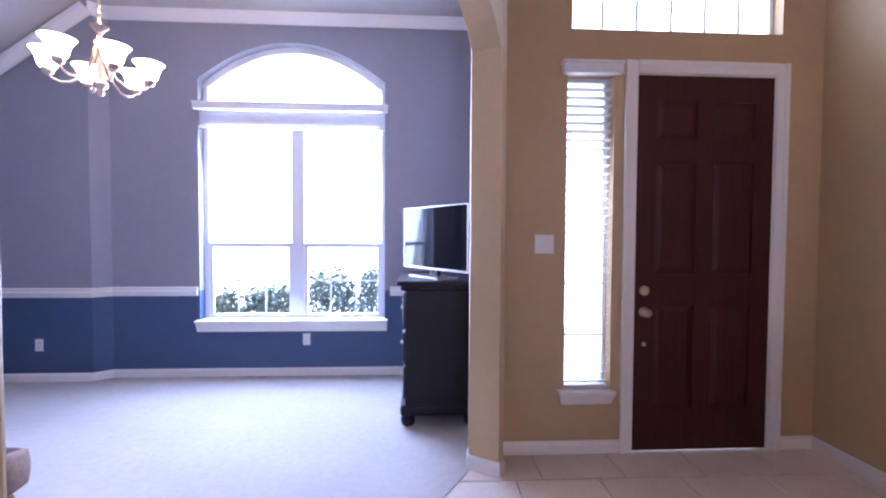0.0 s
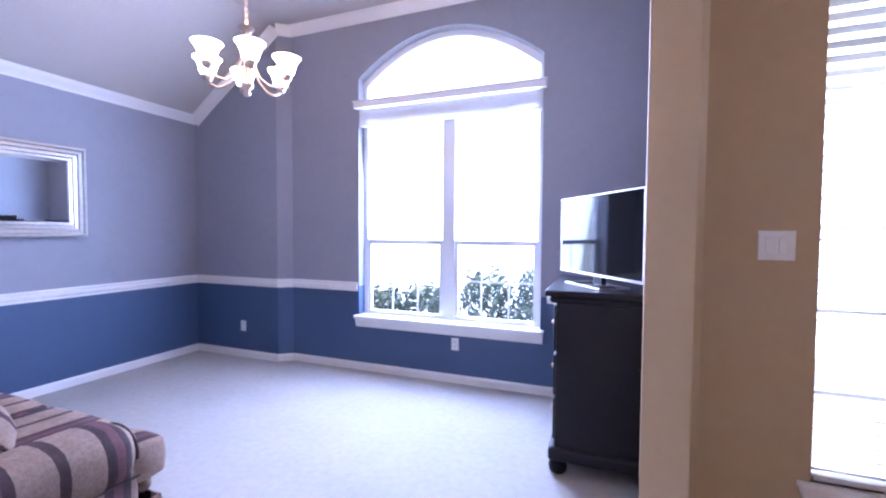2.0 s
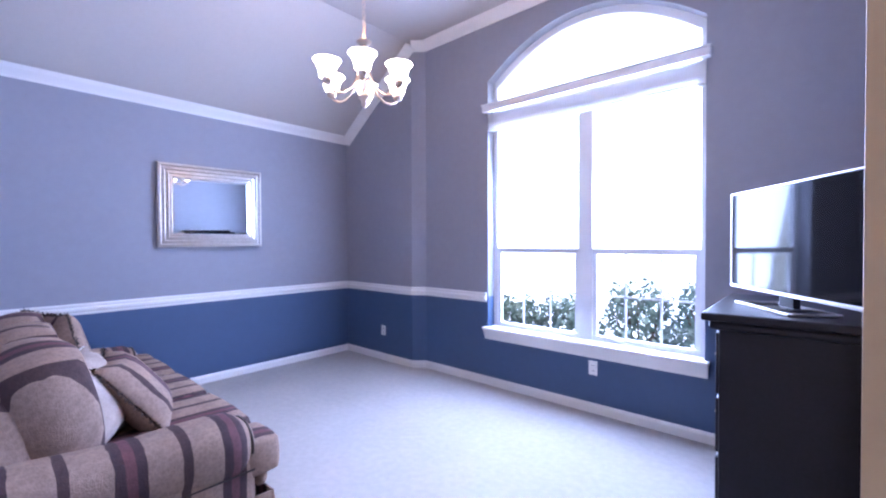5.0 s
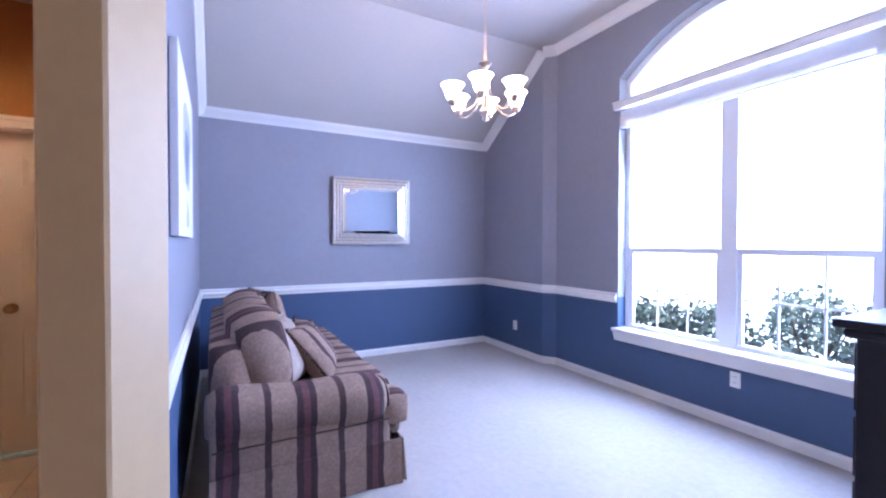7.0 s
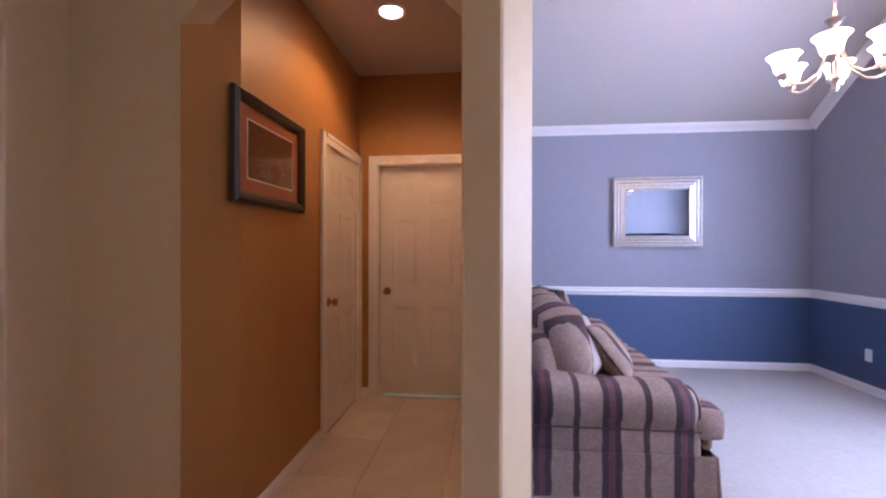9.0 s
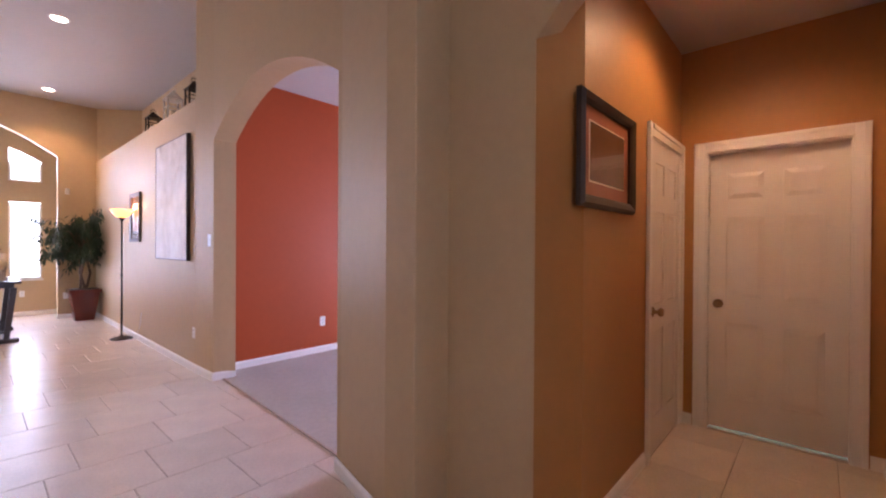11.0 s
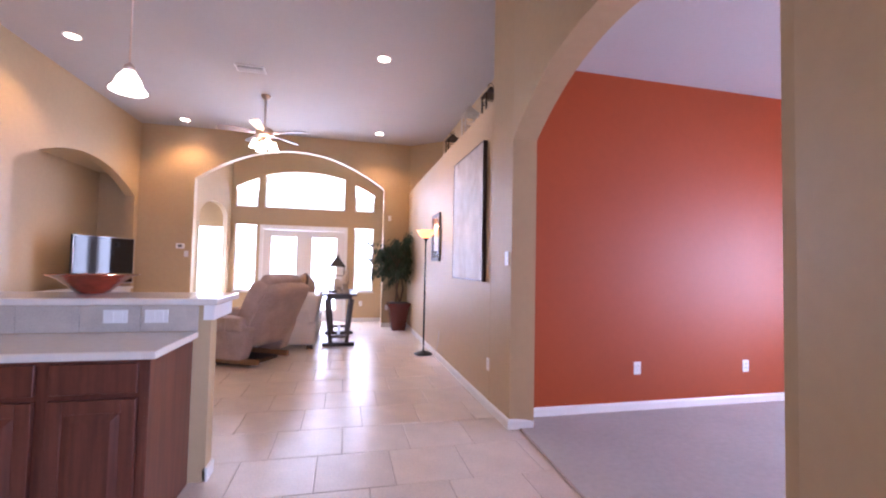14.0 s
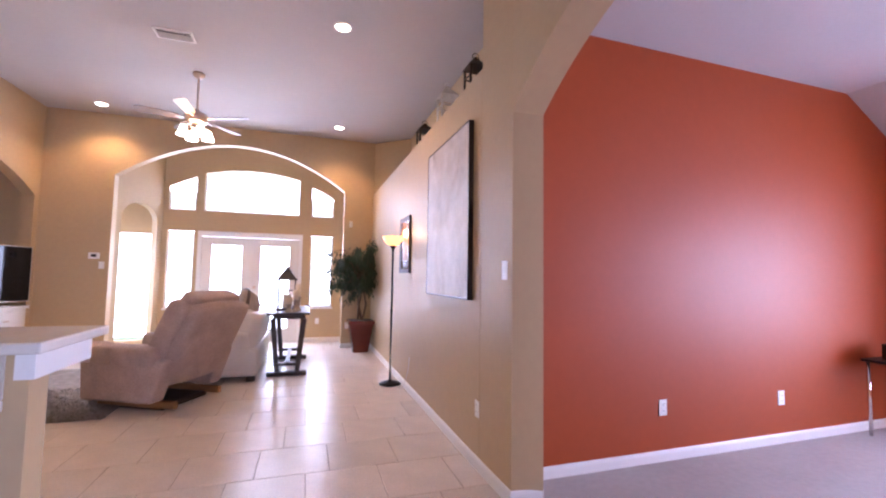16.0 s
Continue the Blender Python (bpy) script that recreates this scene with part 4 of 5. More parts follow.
def chandelier(x, y, z):
    c = thing("chandelier", "six-arm brushed nickel chandelier with lit bell shades", "chandelier")
    c.location = (x, y, 0)
    part("canopy", lathe([(0.065, 3.565), (0.062, 3.545), (0.03, 3.52), (0.008, 3.51)][::-1]), NICKEL, c, "", True)
    bm = bmesh.new()
    k = 0
    h = z + 0.40
    while h < 3.51:
        pts = [(0.010 * math.cos(a) * (k % 2), 0.010 * math.cos(a) * (1 - k % 2), h + 0.019 + 0.019 * math.sin(a)) for a in [2 * math.pi * i / 10 for i in range(11)]]
        tube(pts, 0.0026, 5, bm)
        h += 0.031
        k += 1
    part("chain", bm, NICKEL, c)
    part("column", lathe([(0.005, z), (0.014, z + 0.008), (0.02, z + 0.02), (0.012, z + 0.035), (0.034, z + 0.055), (0.036, z + 0.075), (0.014, z + 0.10), (0.018, z + 0.2), (0.026, z + 0.26), (0.018, z + 0.28), (0.03, z + 0.30), (0.012, z + 0.32), (0.014, z + 0.35), (0.045, z + 0.385), (0.02, z + 0.375), (0.008, z + 0.40)]), NICKEL, c, "", True)
    for i in range(6):
        a = math.radians(60 * i + 20)
        u = Vector((math.cos(a), math.sin(a), 0))
        prof = [(0.022, 0.27), (0.04, 0.19), (0.075, 0.105), (0.13, 0.06), (0.175, 0.055), (0.215, 0.072), (0.23, 0.10)]
        arm = part("arm", tube([u * r + Vector((0, 0, z + q)) for r, q in prof], 0.0065, 8), NICKEL, c, "", True)
        p = u * 0.23
        part("socket_cup", lathe([(0.008, z + 0.085), (0.026, z + 0.095), (0.03, z + 0.12), (0.022, z + 0.14)], p, 14), NICKEL, arm, "", True)
        part("shade", lathe([(0.03, z + 0.12), (0.044, z + 0.14), (0.049, z + 0.17), (0.06, z + 0.20), (0.078, z + 0.218), (0.072, z + 0.216), (0.046, z + 0.175), (0.03, z + 0.128)], p, 20), SHADE, arm, "lit frosted bell glass shade", True)
    return c


chandelier(-1.185, 2.82, 2.185)

# sofa along the wall, facing the window
SX0, SX1, SY0, SY1 = -3.30, -1.04, 1.18, 2.12


def piping(points, r=0.006):
    return tube(points, r, 6)


def arm_roll(c, y0, y1):
    """A stuffed arm: flat-bottomed roll that sags to the front and closes in a rounded scroll."""
    bm = bmesh.new()
    rings = []
    n = 22
    for k in range(15):
        u = k / 14
        y = y0 + (y1 - y0) * u
        e = 1.0
        for d in (u * (y1 - y0), (1 - u) * (y1 - y0)):
            if d < 0.07:
                e = min(e, 0.70 + 0.30 * math.sqrt(max(0, 1 - (1 - d / 0.07) ** 2)))
        lump = 0.006 * math.sin(9 * u + c * 5)
        rings.append([bm.verts.new((c + (0.150 + lump) * e * math.copysign(abs(math.cos(t)) ** 0.8, math.cos(t)), y, 0.520 - 0.04 * u + (0.125 + lump) * e * math.copysign(abs(math.sin(t)) ** 0.8, math.sin(t)))) for t in [2 * math.pi * i / n for i in range(n)]])
    for p, q in zip(rings, rings[1:]):
        for i in range(n):
            bm.faces.new((p[i], p[(i + 1) % n], q[(i + 1) % n], q[i]))
    bm.faces.new(rings[0]), bm.faces.new(rings[-1])
    return bm


sofa = thing("sofa", "plaid-striped brown and beige chenille sofa with a skirt", "sofa")
part("base", box(SX0 + 0.03, SX1 - 0.03, SY0 + 0.03, SY1 - 0.01, 0.16, 0.36, 0.03, 3), SOFA_X, sofa, "", True)
part("front_rail", cushion((SX0 + SX1) / 2, SY1 + 0.02, 0.305, SX1 - SX0 - 0.06, 0.10, 0.11, 0.25), SOFA_X, sofa, "", True)
for nm, at, d, ln, mt in (("skirt_front", (SX0, SY1 + 0.045), (1, 0), SX1 - SX0, SOFA_X), ("skirt_side", (SX1 - 0.005, SY0 + 0.02), (0, 1), SY1 - SY0 + 0.02, SOFA_Y), ("skirt_side", (SX0 + 0.005, SY0 + 0.02), (0, 1), SY1 - SY0 + 0.02, SOFA_Y)):
    bm = bmesh.new()
    cols = []
    nx, ny = -d[1], d[0]
    side = 1 if nm == "skirt_front" or at[0] < -2 else -1
    for i in range(61):
        u = i / 60 * ln
        pleat = 0.010 * max(0, 1 - abs(u - ln / 2) / 0.05) + 0.020 * max(0, 1 - min(u, ln - u) / 0.06)
        col = []
        for z, k in ((0.262, 0.15), (0.14, 0.6), (0.012, 1.0)):
            o = side * (0.004 + (pleat + 0.004 * math.sin(u * 23)) * k)
            for th in (0, -0.008 * side):
                col.append(bm.verts.new((at[0] + d[0] * u + nx * (o + th), at[1] + d[1] * u + ny * (o + th), z)))
        cols.append(col)
    for p, q in zip(cols, cols[1:]):
        for i, j in ((0, 2), (2, 4), (4, 5), (5, 3), (3, 1), (1, 0)):
            bm.faces.new((p[i], p[j], q[j], q[i]))
    for p in (cols[0], cols[-1]):
        bm.faces.new((p[0], p[2], p[4], p[5], p[3], p[1]))
    part(nm, bm, mt, sofa, "striped skirt with kick pleats")
part("back", cushion((SX0 + SX1) / 2, SY0 + 0.13, 0.50, SX1 - SX0 - 0.40, 0.26, 0.72, 0.35), SOFA_X, sofa, "", True)
for x0, x1 in ((SX0, SX0 + 0.27), (SX1 - 0.27, SX1)):
    c = (x0 + x1) / 2
    part("arm_panel", box(x0 + 0.012, x1 - 0.012, SY0 + 0.02, SY1 - 0.03, 0.15, 0.50, 0.02, 3), SOFA_Y, sofa, "", True)
    part("arm_roll", arm_roll(c, SY0 + 0.0, SY1 - 0.02), SOFA_Y, sofa, "", True)
    part("scroll_piping", piping([(c + 0.125 * math.cos(t), SY1 - 0.035, 0.482 + 0.10 * math.sin(t)) for t in [2 * math.pi * i / 24 for i in range(25)]]), ESPRESSO, sofa, "dark piping")
    part("seam", piping([(x1 - 0.008 if x1 > -2 else x0 + 0.008, y, 0.385) for y in (SY0 + 0.03, SY0 + 0.5, SY1 - 0.03)], 0.004), ESPRESSO, sofa, "dark seam")
w = (SX1 - SX0 - 0.52) / 3
for i in range(3):
    x = SX0 + 0.26 + w * (i + 0.5)
    part("seat_cushion", cushion(x, SY0 + 0.63, 0.43, w + 0.012, 0.84, 0.18, 0.30), SOFA_X, sofa, "", True)
    pts = [(x - w / 2 + 0.02, SY1 + 0.065, 0.485), (x, SY1 + 0.085, 0.497), (x + w / 2 - 0.02, SY1 + 0.065, 0.485)]
    part("cushion_piping", piping(pts, 0.005), ESPRESSO, sofa, "dark piping")
for x in (SX0 + 0.13, SX1 - 0.14):
    part("seat_nose", cushion(x, SY1 + 0.005, 0.418, 0.27, 0.20, 0.175, 0.48), SOFA_X, sofa, "", True)
    part("nose_piping", piping([(x - 0.10, SY1 + 0.06, 0.488), (x, SY1 + 0.072, 0.492), (x + 0.10, SY1 + 0.06, 0.488)], 0.005), ESPRESSO, sofa, "dark piping")
for i in range(3):
    x = SX0 + 0.26 + w * (i + 0.5)
    bm = cushion(0, 0, 0, w + 0.05, 0.30, 0.54, 0.55)
    for v in bm.verts:
        v.co += Vector((0.010 * math.sin(11 * v.co.z + i), 0.012 * math.sin(13 * v.co.x + 7 * v.co.z + 2 * i), 0.014 * math.sin(8 * v.co.x + i)))
    part("back_cushion", move(bm, pose(x, SY0 + 0.27, 0.715, 10, 0, (i - 1) * 3)), SOFA_X, sofa, "", True)
PALE = mat("pale_damask", (0.36, 0.285, 0.24), 0.7, vary=0.35, scale=14, bump=0.3, bscale=120)
for i, (x, y, z, rx, rz, mt, lab) in enumerate(((-1.56, 1.58, 0.70, 24, -30, PALE, "pale damask throw pillow with piped edge, leaning"), (-1.70, 1.79, 0.665, 38, -14, SOFA_X, "striped throw pillow with brown fringe, leaning"), (-2.75, 1.62, 0.76, 18, 20, SOFA_X, "striped throw pillow with brown fringe against the back"))):
    pl = thing("throw_pillow", lab, "pillow", "sofa pillows")
    bm = cushion(0, 0, 0, 0.46, 0.20, 0.44, 0.0)
    for v in bm.verts:
        u, k = v.co.x / 0.23, v.co.z / 0.22
        f = max(0.0, (1 - u * u * u * u) * (1 - k * k * k * k))
        v.co.y *= 0.12 + 0.88 * f ** 0.6
        v.co.x *= 1 - 0.10 * (1 - k * k)
        v.co.z *= 1 - 0.10 * (1 - u * u)
    pl.matrix_basis = pose(x, y, z, rx, 0, rz)
    part("cover", bm, mt, pl, "", True)
    if i:
        bm = bmesh.new()
        random.seed(i)
        for k in range(420):
            s = k / 420 * 4
            e = s % 1 * 2 - 1
            q = 1 - 0.10 * (1 - e * e)
            ex, ez = [(e, -q), (q, e), (-e, q), (-q, -e)][int(s)]
            d = Vector((ex, 0, ez)).normalized()
            p = Vector((ex * 0.225, 0, ez * 0.215))
            tube([p, p + d * 0.022 + Vector((random.uniform(-.01, .01), random.uniform(-.012, .012), random.uniform(-.01, .01)))], [0.004, 0.002], 3, bm)
        part("fringe", bm, ESPRESSO, pl, "dark brown fringe")
    else:
        pts = [(0.228 * a, 0, 0.218 * b) for a, b in ((-1, -1), (0, -0.9), (1, -1), (0.9, 0), (1, 1), (0, 0.9), (-1, 1), (-0.9, 0), (-1, -1))]
        part("piping", tube(pts, 0.006, 6), DOORWHITE, pl, "cream piping")

# media stand and television in the dining room
st = thing("media_chest", "tall black lacquered media chest on bun feet", "cabinet")
part("carcass", box(0.50, 1.045, 3.410, 4.180, 0.10, 1.02, 0.006), BLACK, st)
part("plinth", box(0.465, 1.06, 3.385, 4.205, 0.09, 0.17, 0.02, 3), BLACK, st)
bm = box(0.44, 1.075, 3.360, 4.230, 1.05, 1.085, 0.008)
box(0.465, 1.06, 3.385, 4.205, 1.01, 1.05, 0.016, 3, bm)
part("top", bm, BLACK, st, "moulded black top")
for x in (0.52, 0.99):
    for y in (3.440, 4.140):
        part("foot", lathe([(0.03, 0.006), (0.048, 0.02), (0.055, 0.05), (0.045, 0.08), (0.03, 0.092)], (x, y, 0), 16), BLACK, st, "", True)
for z0, z1 in ((0.20, 0.44), (0.46, 0.70), (0.72, 0.99)):
    dr = part("drawer_front", box(0.484, 0.502, 3.440, 4.150, z0, z1, 0.006), BLACK, st)
    for y in (3.620, 3.970):
        part("pull", move(lathe([(0.012, 0), (0.008, 0.01), (0.016, 0.022), (0.005, 0.028)], seg=10), pose(0.484, y, (z0 + z1) / 2, 0, -90)), NICKEL, dr, "", True)


def television(name, w, h, m, label):
    t = thing(name, label, "television")
    t.matrix_basis = m
    part("casing", box(-w / 2, w / 2, -0.045, -0.004, 0.06, 0.06 + h, 0.008), BLACK, t)
    part("screen", box(-w / 2 + 0.012, w / 2 - 0.012, -0.006, 0.001, 0.078, 0.05 + h), SCREEN, t, "glossy black screen")
    for a, b, z0, z1 in ((-w / 2, -w / 2 + 0.010, 0.06, 0.06 + h), (w / 2 - 0.010, w / 2, 0.06, 0.06 + h), (-w / 2, w / 2, 0.06, 0.074), (-w / 2, w / 2, 0.052 + h, 0.06 + h)):
        part("bezel", box(a, b, -0.008, 0.004, z0, z1, 0.002), SILVER, t, "thin silver bezel")
    part("neck", box(-0.05, 0.05, -0.04, -0.01, 0.008, 0.08, 0.004), BLACK, t)
    bm = box(-0.20, 0.20, -0.10, -0.085, 0.0, 0.012, 0.004)
    box(-0.20, 0.20, 0.085, 0.10, 0.0, 0.012, 0.004, bm=bm)
    box(-0.20, -0.185, -0.086, 0.086, 0.0, 0.012, 0.004, bm=bm)
    box(0.185, 0.20, -0.086, 0.086, 0.0, 0.012, 0.004, bm=bm)
    box(-0.05, 0.05, -0.086, 0.086, 0.0, 0.010, 0.003, bm=bm)
    part("stand", bm, SILVER, t, "open silver stand")
    return t


ang = -57
television("television", 0.88, 0.50, on_wall(0.705, 3.66, 1.086, ang + 180), "flat black television with silver bezel on the chest")
cord = thing("power_cord", "thin cord hanging behind the chest", "cable")
part("cord", tube([(0.42, 4.55, 0.9), (0.43, 4.57, 0.6), (0.45, 4.52, 0.35), (0.52, 4.5, 0.2), (0.6, 4.45, 0.01)], 0.004, 6), WIRE, cord)

# ---- hall ----
pic = thing("framed_picture", "dark framed print with a rust mat behind glass", "picture")
pic.matrix_basis = on_wall(-0.872, -0.174, 1.822, 0)
frame_bars("frame_side", pic, -0.36, 0.36, -0.265, 0.265, 0.06, [(0, 0.001), (0, 0.025), (0.015, 0.04), (0.04, 0.03), (0.055, 0.018), (0.055, 0.001)], ESPRESSO)
part("mat_board", box(-0.31, 0.31, 0.002, 0.008, -0.215, 0.215), RUST, pic)
part("fillet", box(-0.235, 0.235, 0.008, 0.010, -0.145, 0.145), WAX, pic)
part("print", box(-0.228, 0.228, 0.0085, 0.012, -0.138, 0.138), PRINT, pic)


def downlight(x, y, z):
    d = thing("recessed_downlight", "lit recessed downlight with a white ring", "downlight", "ceiling downlights")
    d.location = (x, y, z)
    bm = bmesh.new()
    prof = [(0.098, 0.0), (0.096, -0.008), (0.08, -0.010), (0.070, 0.0)]
    rings = [[bm.verts.new((r * math.cos(a), r * math.sin(a), h)) for a in [2 * math.pi * i / 28 for i in range(28)]] for r, h in prof]
    for p, q in zip(rings, rings[1:]):
        for i in range(28):
            bm.faces.new((p[i], p[(i + 1) % 28], q[(i + 1) % 28], q[i]))
    part("trim_ring", bm, WHITE, d, "", True)
    part("lens", lathe([(0.07, -0.006), (0.07, -0.001)], seg=28), CANLIT, d, "glowing warm lens")


for x, y in ((0.594, -5.942), (0.397, -9.076), (4.0, -9.3), (4.244, -6.381)):
    downlight(x, y, TOP)
downlight(-1.438, 0.35, 2.89)

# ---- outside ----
# emissive panels added outside the windows so the openings burn out to white
GLOW = mat("backdrop_glow", (0.86, 0.92, 1.0), 1.0, vary=0.02, scale=0.3, emit=2.2)
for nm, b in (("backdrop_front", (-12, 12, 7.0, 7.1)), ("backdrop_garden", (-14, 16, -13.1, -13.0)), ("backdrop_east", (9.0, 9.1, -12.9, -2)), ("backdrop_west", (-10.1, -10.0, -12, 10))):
    tagged(part(nm, box(*b, -0.12, 9), GLOW), "added glowing panel standing in for overexposed daylight outside", "backdrop", kind="structure")


def shrub(x, y, r, h, n, seed):
    random.seed(seed)
    s = thing("shrub", "leafy green garden shrub outside the window", "shrub", "garden shrubs")
    bm = bmesh.new()
    for i in range(7):
        a = random.uniform(0, 6.28)
        tube([(x, y, -0.12), (x + 0.3 * r * math.cos(a), y + 0.3 * r * math.sin(a), h * 0.4), (x + 0.7 * r * math.cos(a), y + 0.7 * r * math.sin(a), h * 0.85)], [0.02, 0.012, 0.005], 5, bm)
    part("stem", bm, BARK, s)
    vs, fs = [], []
    for i in range(n):
        a, q, k = random.uniform(0, 6.28), random.random() ** 0.4, random.random() ** 0.7
        p = Vector((x + r * q * math.cos(a) * (1.05 - 0.5 * k * k), y + r * q * math.sin(a) * (1.05 - 0.5 * k * k), -0.05 + h * k * random.uniform(0.85, 1.1)))
        m = Euler([random.uniform(-1, 1), random.uniform(-1, 1), random.uniform(0, 6.28)]).to_matrix()
        l, w = random.uniform(0.05, 0.085), random.uniform(0.02, 0.032)
        j = len(vs)
        vs += [tuple(p + m @ Vector(c)) for c in ((0, 0, 0), (l * 0.5, w, 0.008), (l, 0, -0.01), (l * 0.5, -w, 0.008))]
        fs.append((j, j + 1, j + 2, j + 3))
    me = bpy.data.meshes.new("crown")
    me.from_pydata(vs, [], fs)
    me.materials.append(HEDGE)
    o = new("crown", me)
    o.parent = s
    return s


for i, (x, y, r, h) in enumerate(((-2.0, 5.75, 0.45, 0.72), (-1.3, 5.7, 0.42, 0.78), (-0.55, 5.8, 0.45, 0.95), (0.15, 5.75, 0.48, 1.0), (-2.8, 5.8, 0.5, 0.8))):
    shrub(x, y, r, h, 1500, i + 3)

# ---- kitchen ----
cab = thing("kitchen_cabinet", "cherry-stained peninsula cabinet with raised-panel doors", "cabinet")
part("carcass", box(1.925, 4.4, -3.45, -2.885, 0.09, 0.872), CABINET, cab)
part("end_panel", box(1.905, 1.9235, -3.45, -2.868, 0.0, 0.872, 0.002), CABINET, cab)
part("toe_kick", box(1.925, 4.4, -3.45, -2.95, 0.0, 0.09), CABINET, cab)
for i in range(6):
    x0 = 1.955 + i * 0.41
    x1 = x0 + 0.355
    dr = part("drawer_front", box(x0, x1, -2.884, -2.865, 0.715, 0.855, 0.005), CABINET, cab)
    d = part("cabinet_door", box(x0, x1, -2.884, -2.866, 0.11, 0.690, 0.003), CABINET, cab)
    for a, b, z0, z1 in ((x0, x0 + 0.06, 0.11, 0.69), (x1 - 0.06, x1, 0.11, 0.69), (x0 + 0.06, x1 - 0.06, 0.11, 0.17), (x0 + 0.06, x1 - 0.06, 0.63, 0.69)):
        part("door_rail", box(a, b, -2.867, -2.857, z0, z1, 0.003), CABINET, d)
    bm = bmesh.new()
    hexa(bm, ((x0 + 0.065, -2.8665, 0.175), (x1 - 0.065, -2.8665, 0.175), (x1 - 0.065, -2.8665, 0.625), (x0 + 0.065, -2.8665, 0.625)),
         ((x0 + 0.10, -2.858, 0.21), (x1 - 0.10, -2.858, 0.21), (x1 - 0.10, -2.858, 0.59), (x0 + 0.10, -2.858, 0.59)))
    part("door_panel", bm, CABINET, d)
ct = tagged(part("countertop", box(1.875, 4.4, -3.447, -2.845, 0.873, 0.912, 0.006), COUNTER), "cream solid-surface countertop on the cabinet", "countertop")
pw = thing("pony_wall", "tan half wall behind the counter with white baseboard", "half wall", kind="structure")
part("wall_body", box(1.81, 4.4, -3.575, -3.452, 0, 1.068), TAN, pw)
part("baseboard", box(1.796, 1.83, -3.589, -3.452, 0, 0.085, 0.004), WHITE, pw)
part("baseboard", box(1.83, 4.4, -3.589, -3.576, 0, 0.085, 0.003), WHITE, pw)
for i in range(8):
    part("splash_tile", box(1.88 + i * 0.31, 1.88 + i * 0.31 + 0.307, -3.4515, -3.4435, 0.914, 1.066, 0.001), SPLASH, pw)
part("corbel", prism([(1.79, -3.44), (1.79, -3.86), (1.85, -3.86), (1.85, -3.44)], 0.98, 1.069), WHITE, pw, "white support block")
tagged(part("bar_top", box(1.77, 4.4, -3.98, -3.425, 1.070, 1.112, 0.008), COUNTER), "cream solid-surface raised bar top", "bar top")
plate("wall_outlet", on_wall(2.318, -3.4435, 1.005, 0), 0.125, 0.078, "wide white outlet plate on the splash tiles", "outlet", "switch")
plate("wall_outlet", on_wall(2.104, -3.4435, 1.005, 0), 0.125, 0.078, "wide white outlet plate on the splash tiles", "outlet", "switch")
bowl = tagged(part("bowl", lathe([(0.06, 0), (0.085, 0.006), (0.13, 0.05), (0.19, 0.10), (0.245, 0.125), (0.25, 0.128), (0.236, 0.124), (0.18, 0.10), (0.12, 0.055), (0.05, 0.018)], (2.615, -3.80, 1.112), 40), GLASSBOWL, smooth=True), "wide red art-glass bowl on the bar top", "bowl")
pe = thing("pendant_lamp", "lit bell glass pendant on a thin nickel rod", "pendant lamp")
pe.location = (2.496, -3.849, 0)
part("canopy", lathe([(0.012, TOP - 0.05), (0.05, TOP - 0.03), (0.062, TOP - 0.005), (0.062, TOP)]), NICKEL, pe, "", True)
part("rod", tube([(0, 0, 2.66), (0, 0, TOP - 0.04)], 0.006), NICKEL, pe, "", True)
part("cap", lathe([(0.034, 2.625), (0.034, 2.66), (0.02, 2.675), (0.008, 2.69)]), NICKEL, pe, "", True)
part("shade", lathe([(0.108, 2.49), (0.11, 2.495), (0.093, 2.51), (0.08, 2.54), (0.066, 2.58), (0.045, 2.61), (0.03, 2.632), (0.02, 2.625), (0.04, 2.60), (0.06, 2.57), (0.075, 2.535), (0.087, 2.505)], seg=32), SHADE, pe, "lit frosted bell glass", True)

# ---- great room ----
fan = thing("ceiling_fan", "nickel five-blade ceiling fan with four lit bell lamps", "ceiling fan")
fan.location = (2.30, -7.65, 0)
part("canopy", lathe([(0.014, TOP - 0.07), (0.05, TOP - 0.055), (0.07, TOP - 0.02), (0.072, TOP)]), NICKEL, fan, "", True)
part("downrod", tube([(0, 0, 3.48), (0, 0, TOP - 0.06)], 0.013), NICKEL, fan, "", True)
part("motor", lathe([(0.05, 3.30), (0.10, 3.315), (0.135, 3.345), (0.14, 3.40), (0.11, 3.44), (0.04, 3.47), (0.02, 3.50)], seg=28), NICKEL, fan, "", True)
part("light_kit", lathe([(0.01, 3.20), (0.05, 3.215), (0.065, 3.25), (0.05, 3.30)], seg=20), NICKEL, fan, "", True)
BLADE = mat("walnut_blade", (0.20, 0.13, 0.09), 0.4, vary=0.2, scale=6)
for i in range(5):
    m = pose(0, 0, 0, 0, 0, 72 * i + 14)
    bm = prism([(0.20, -0.05), (0.30, -0.062), (0.62, -0.075), (0.67, -0.05), (0.67, 0.05), (0.62, 0.075), (0.30, 0.062), (0.20, 0.05)], -0.004, 0.004)
    move(bm, m @ pose(0, 0, 3.375, 12))
    bl = part("blade", bm, BLADE, fan)
    part("bracket", move(box(0.10, 0.24, -0.018, 0.018, 3.36, 3.372, 0.003), m), NICKEL, bl)
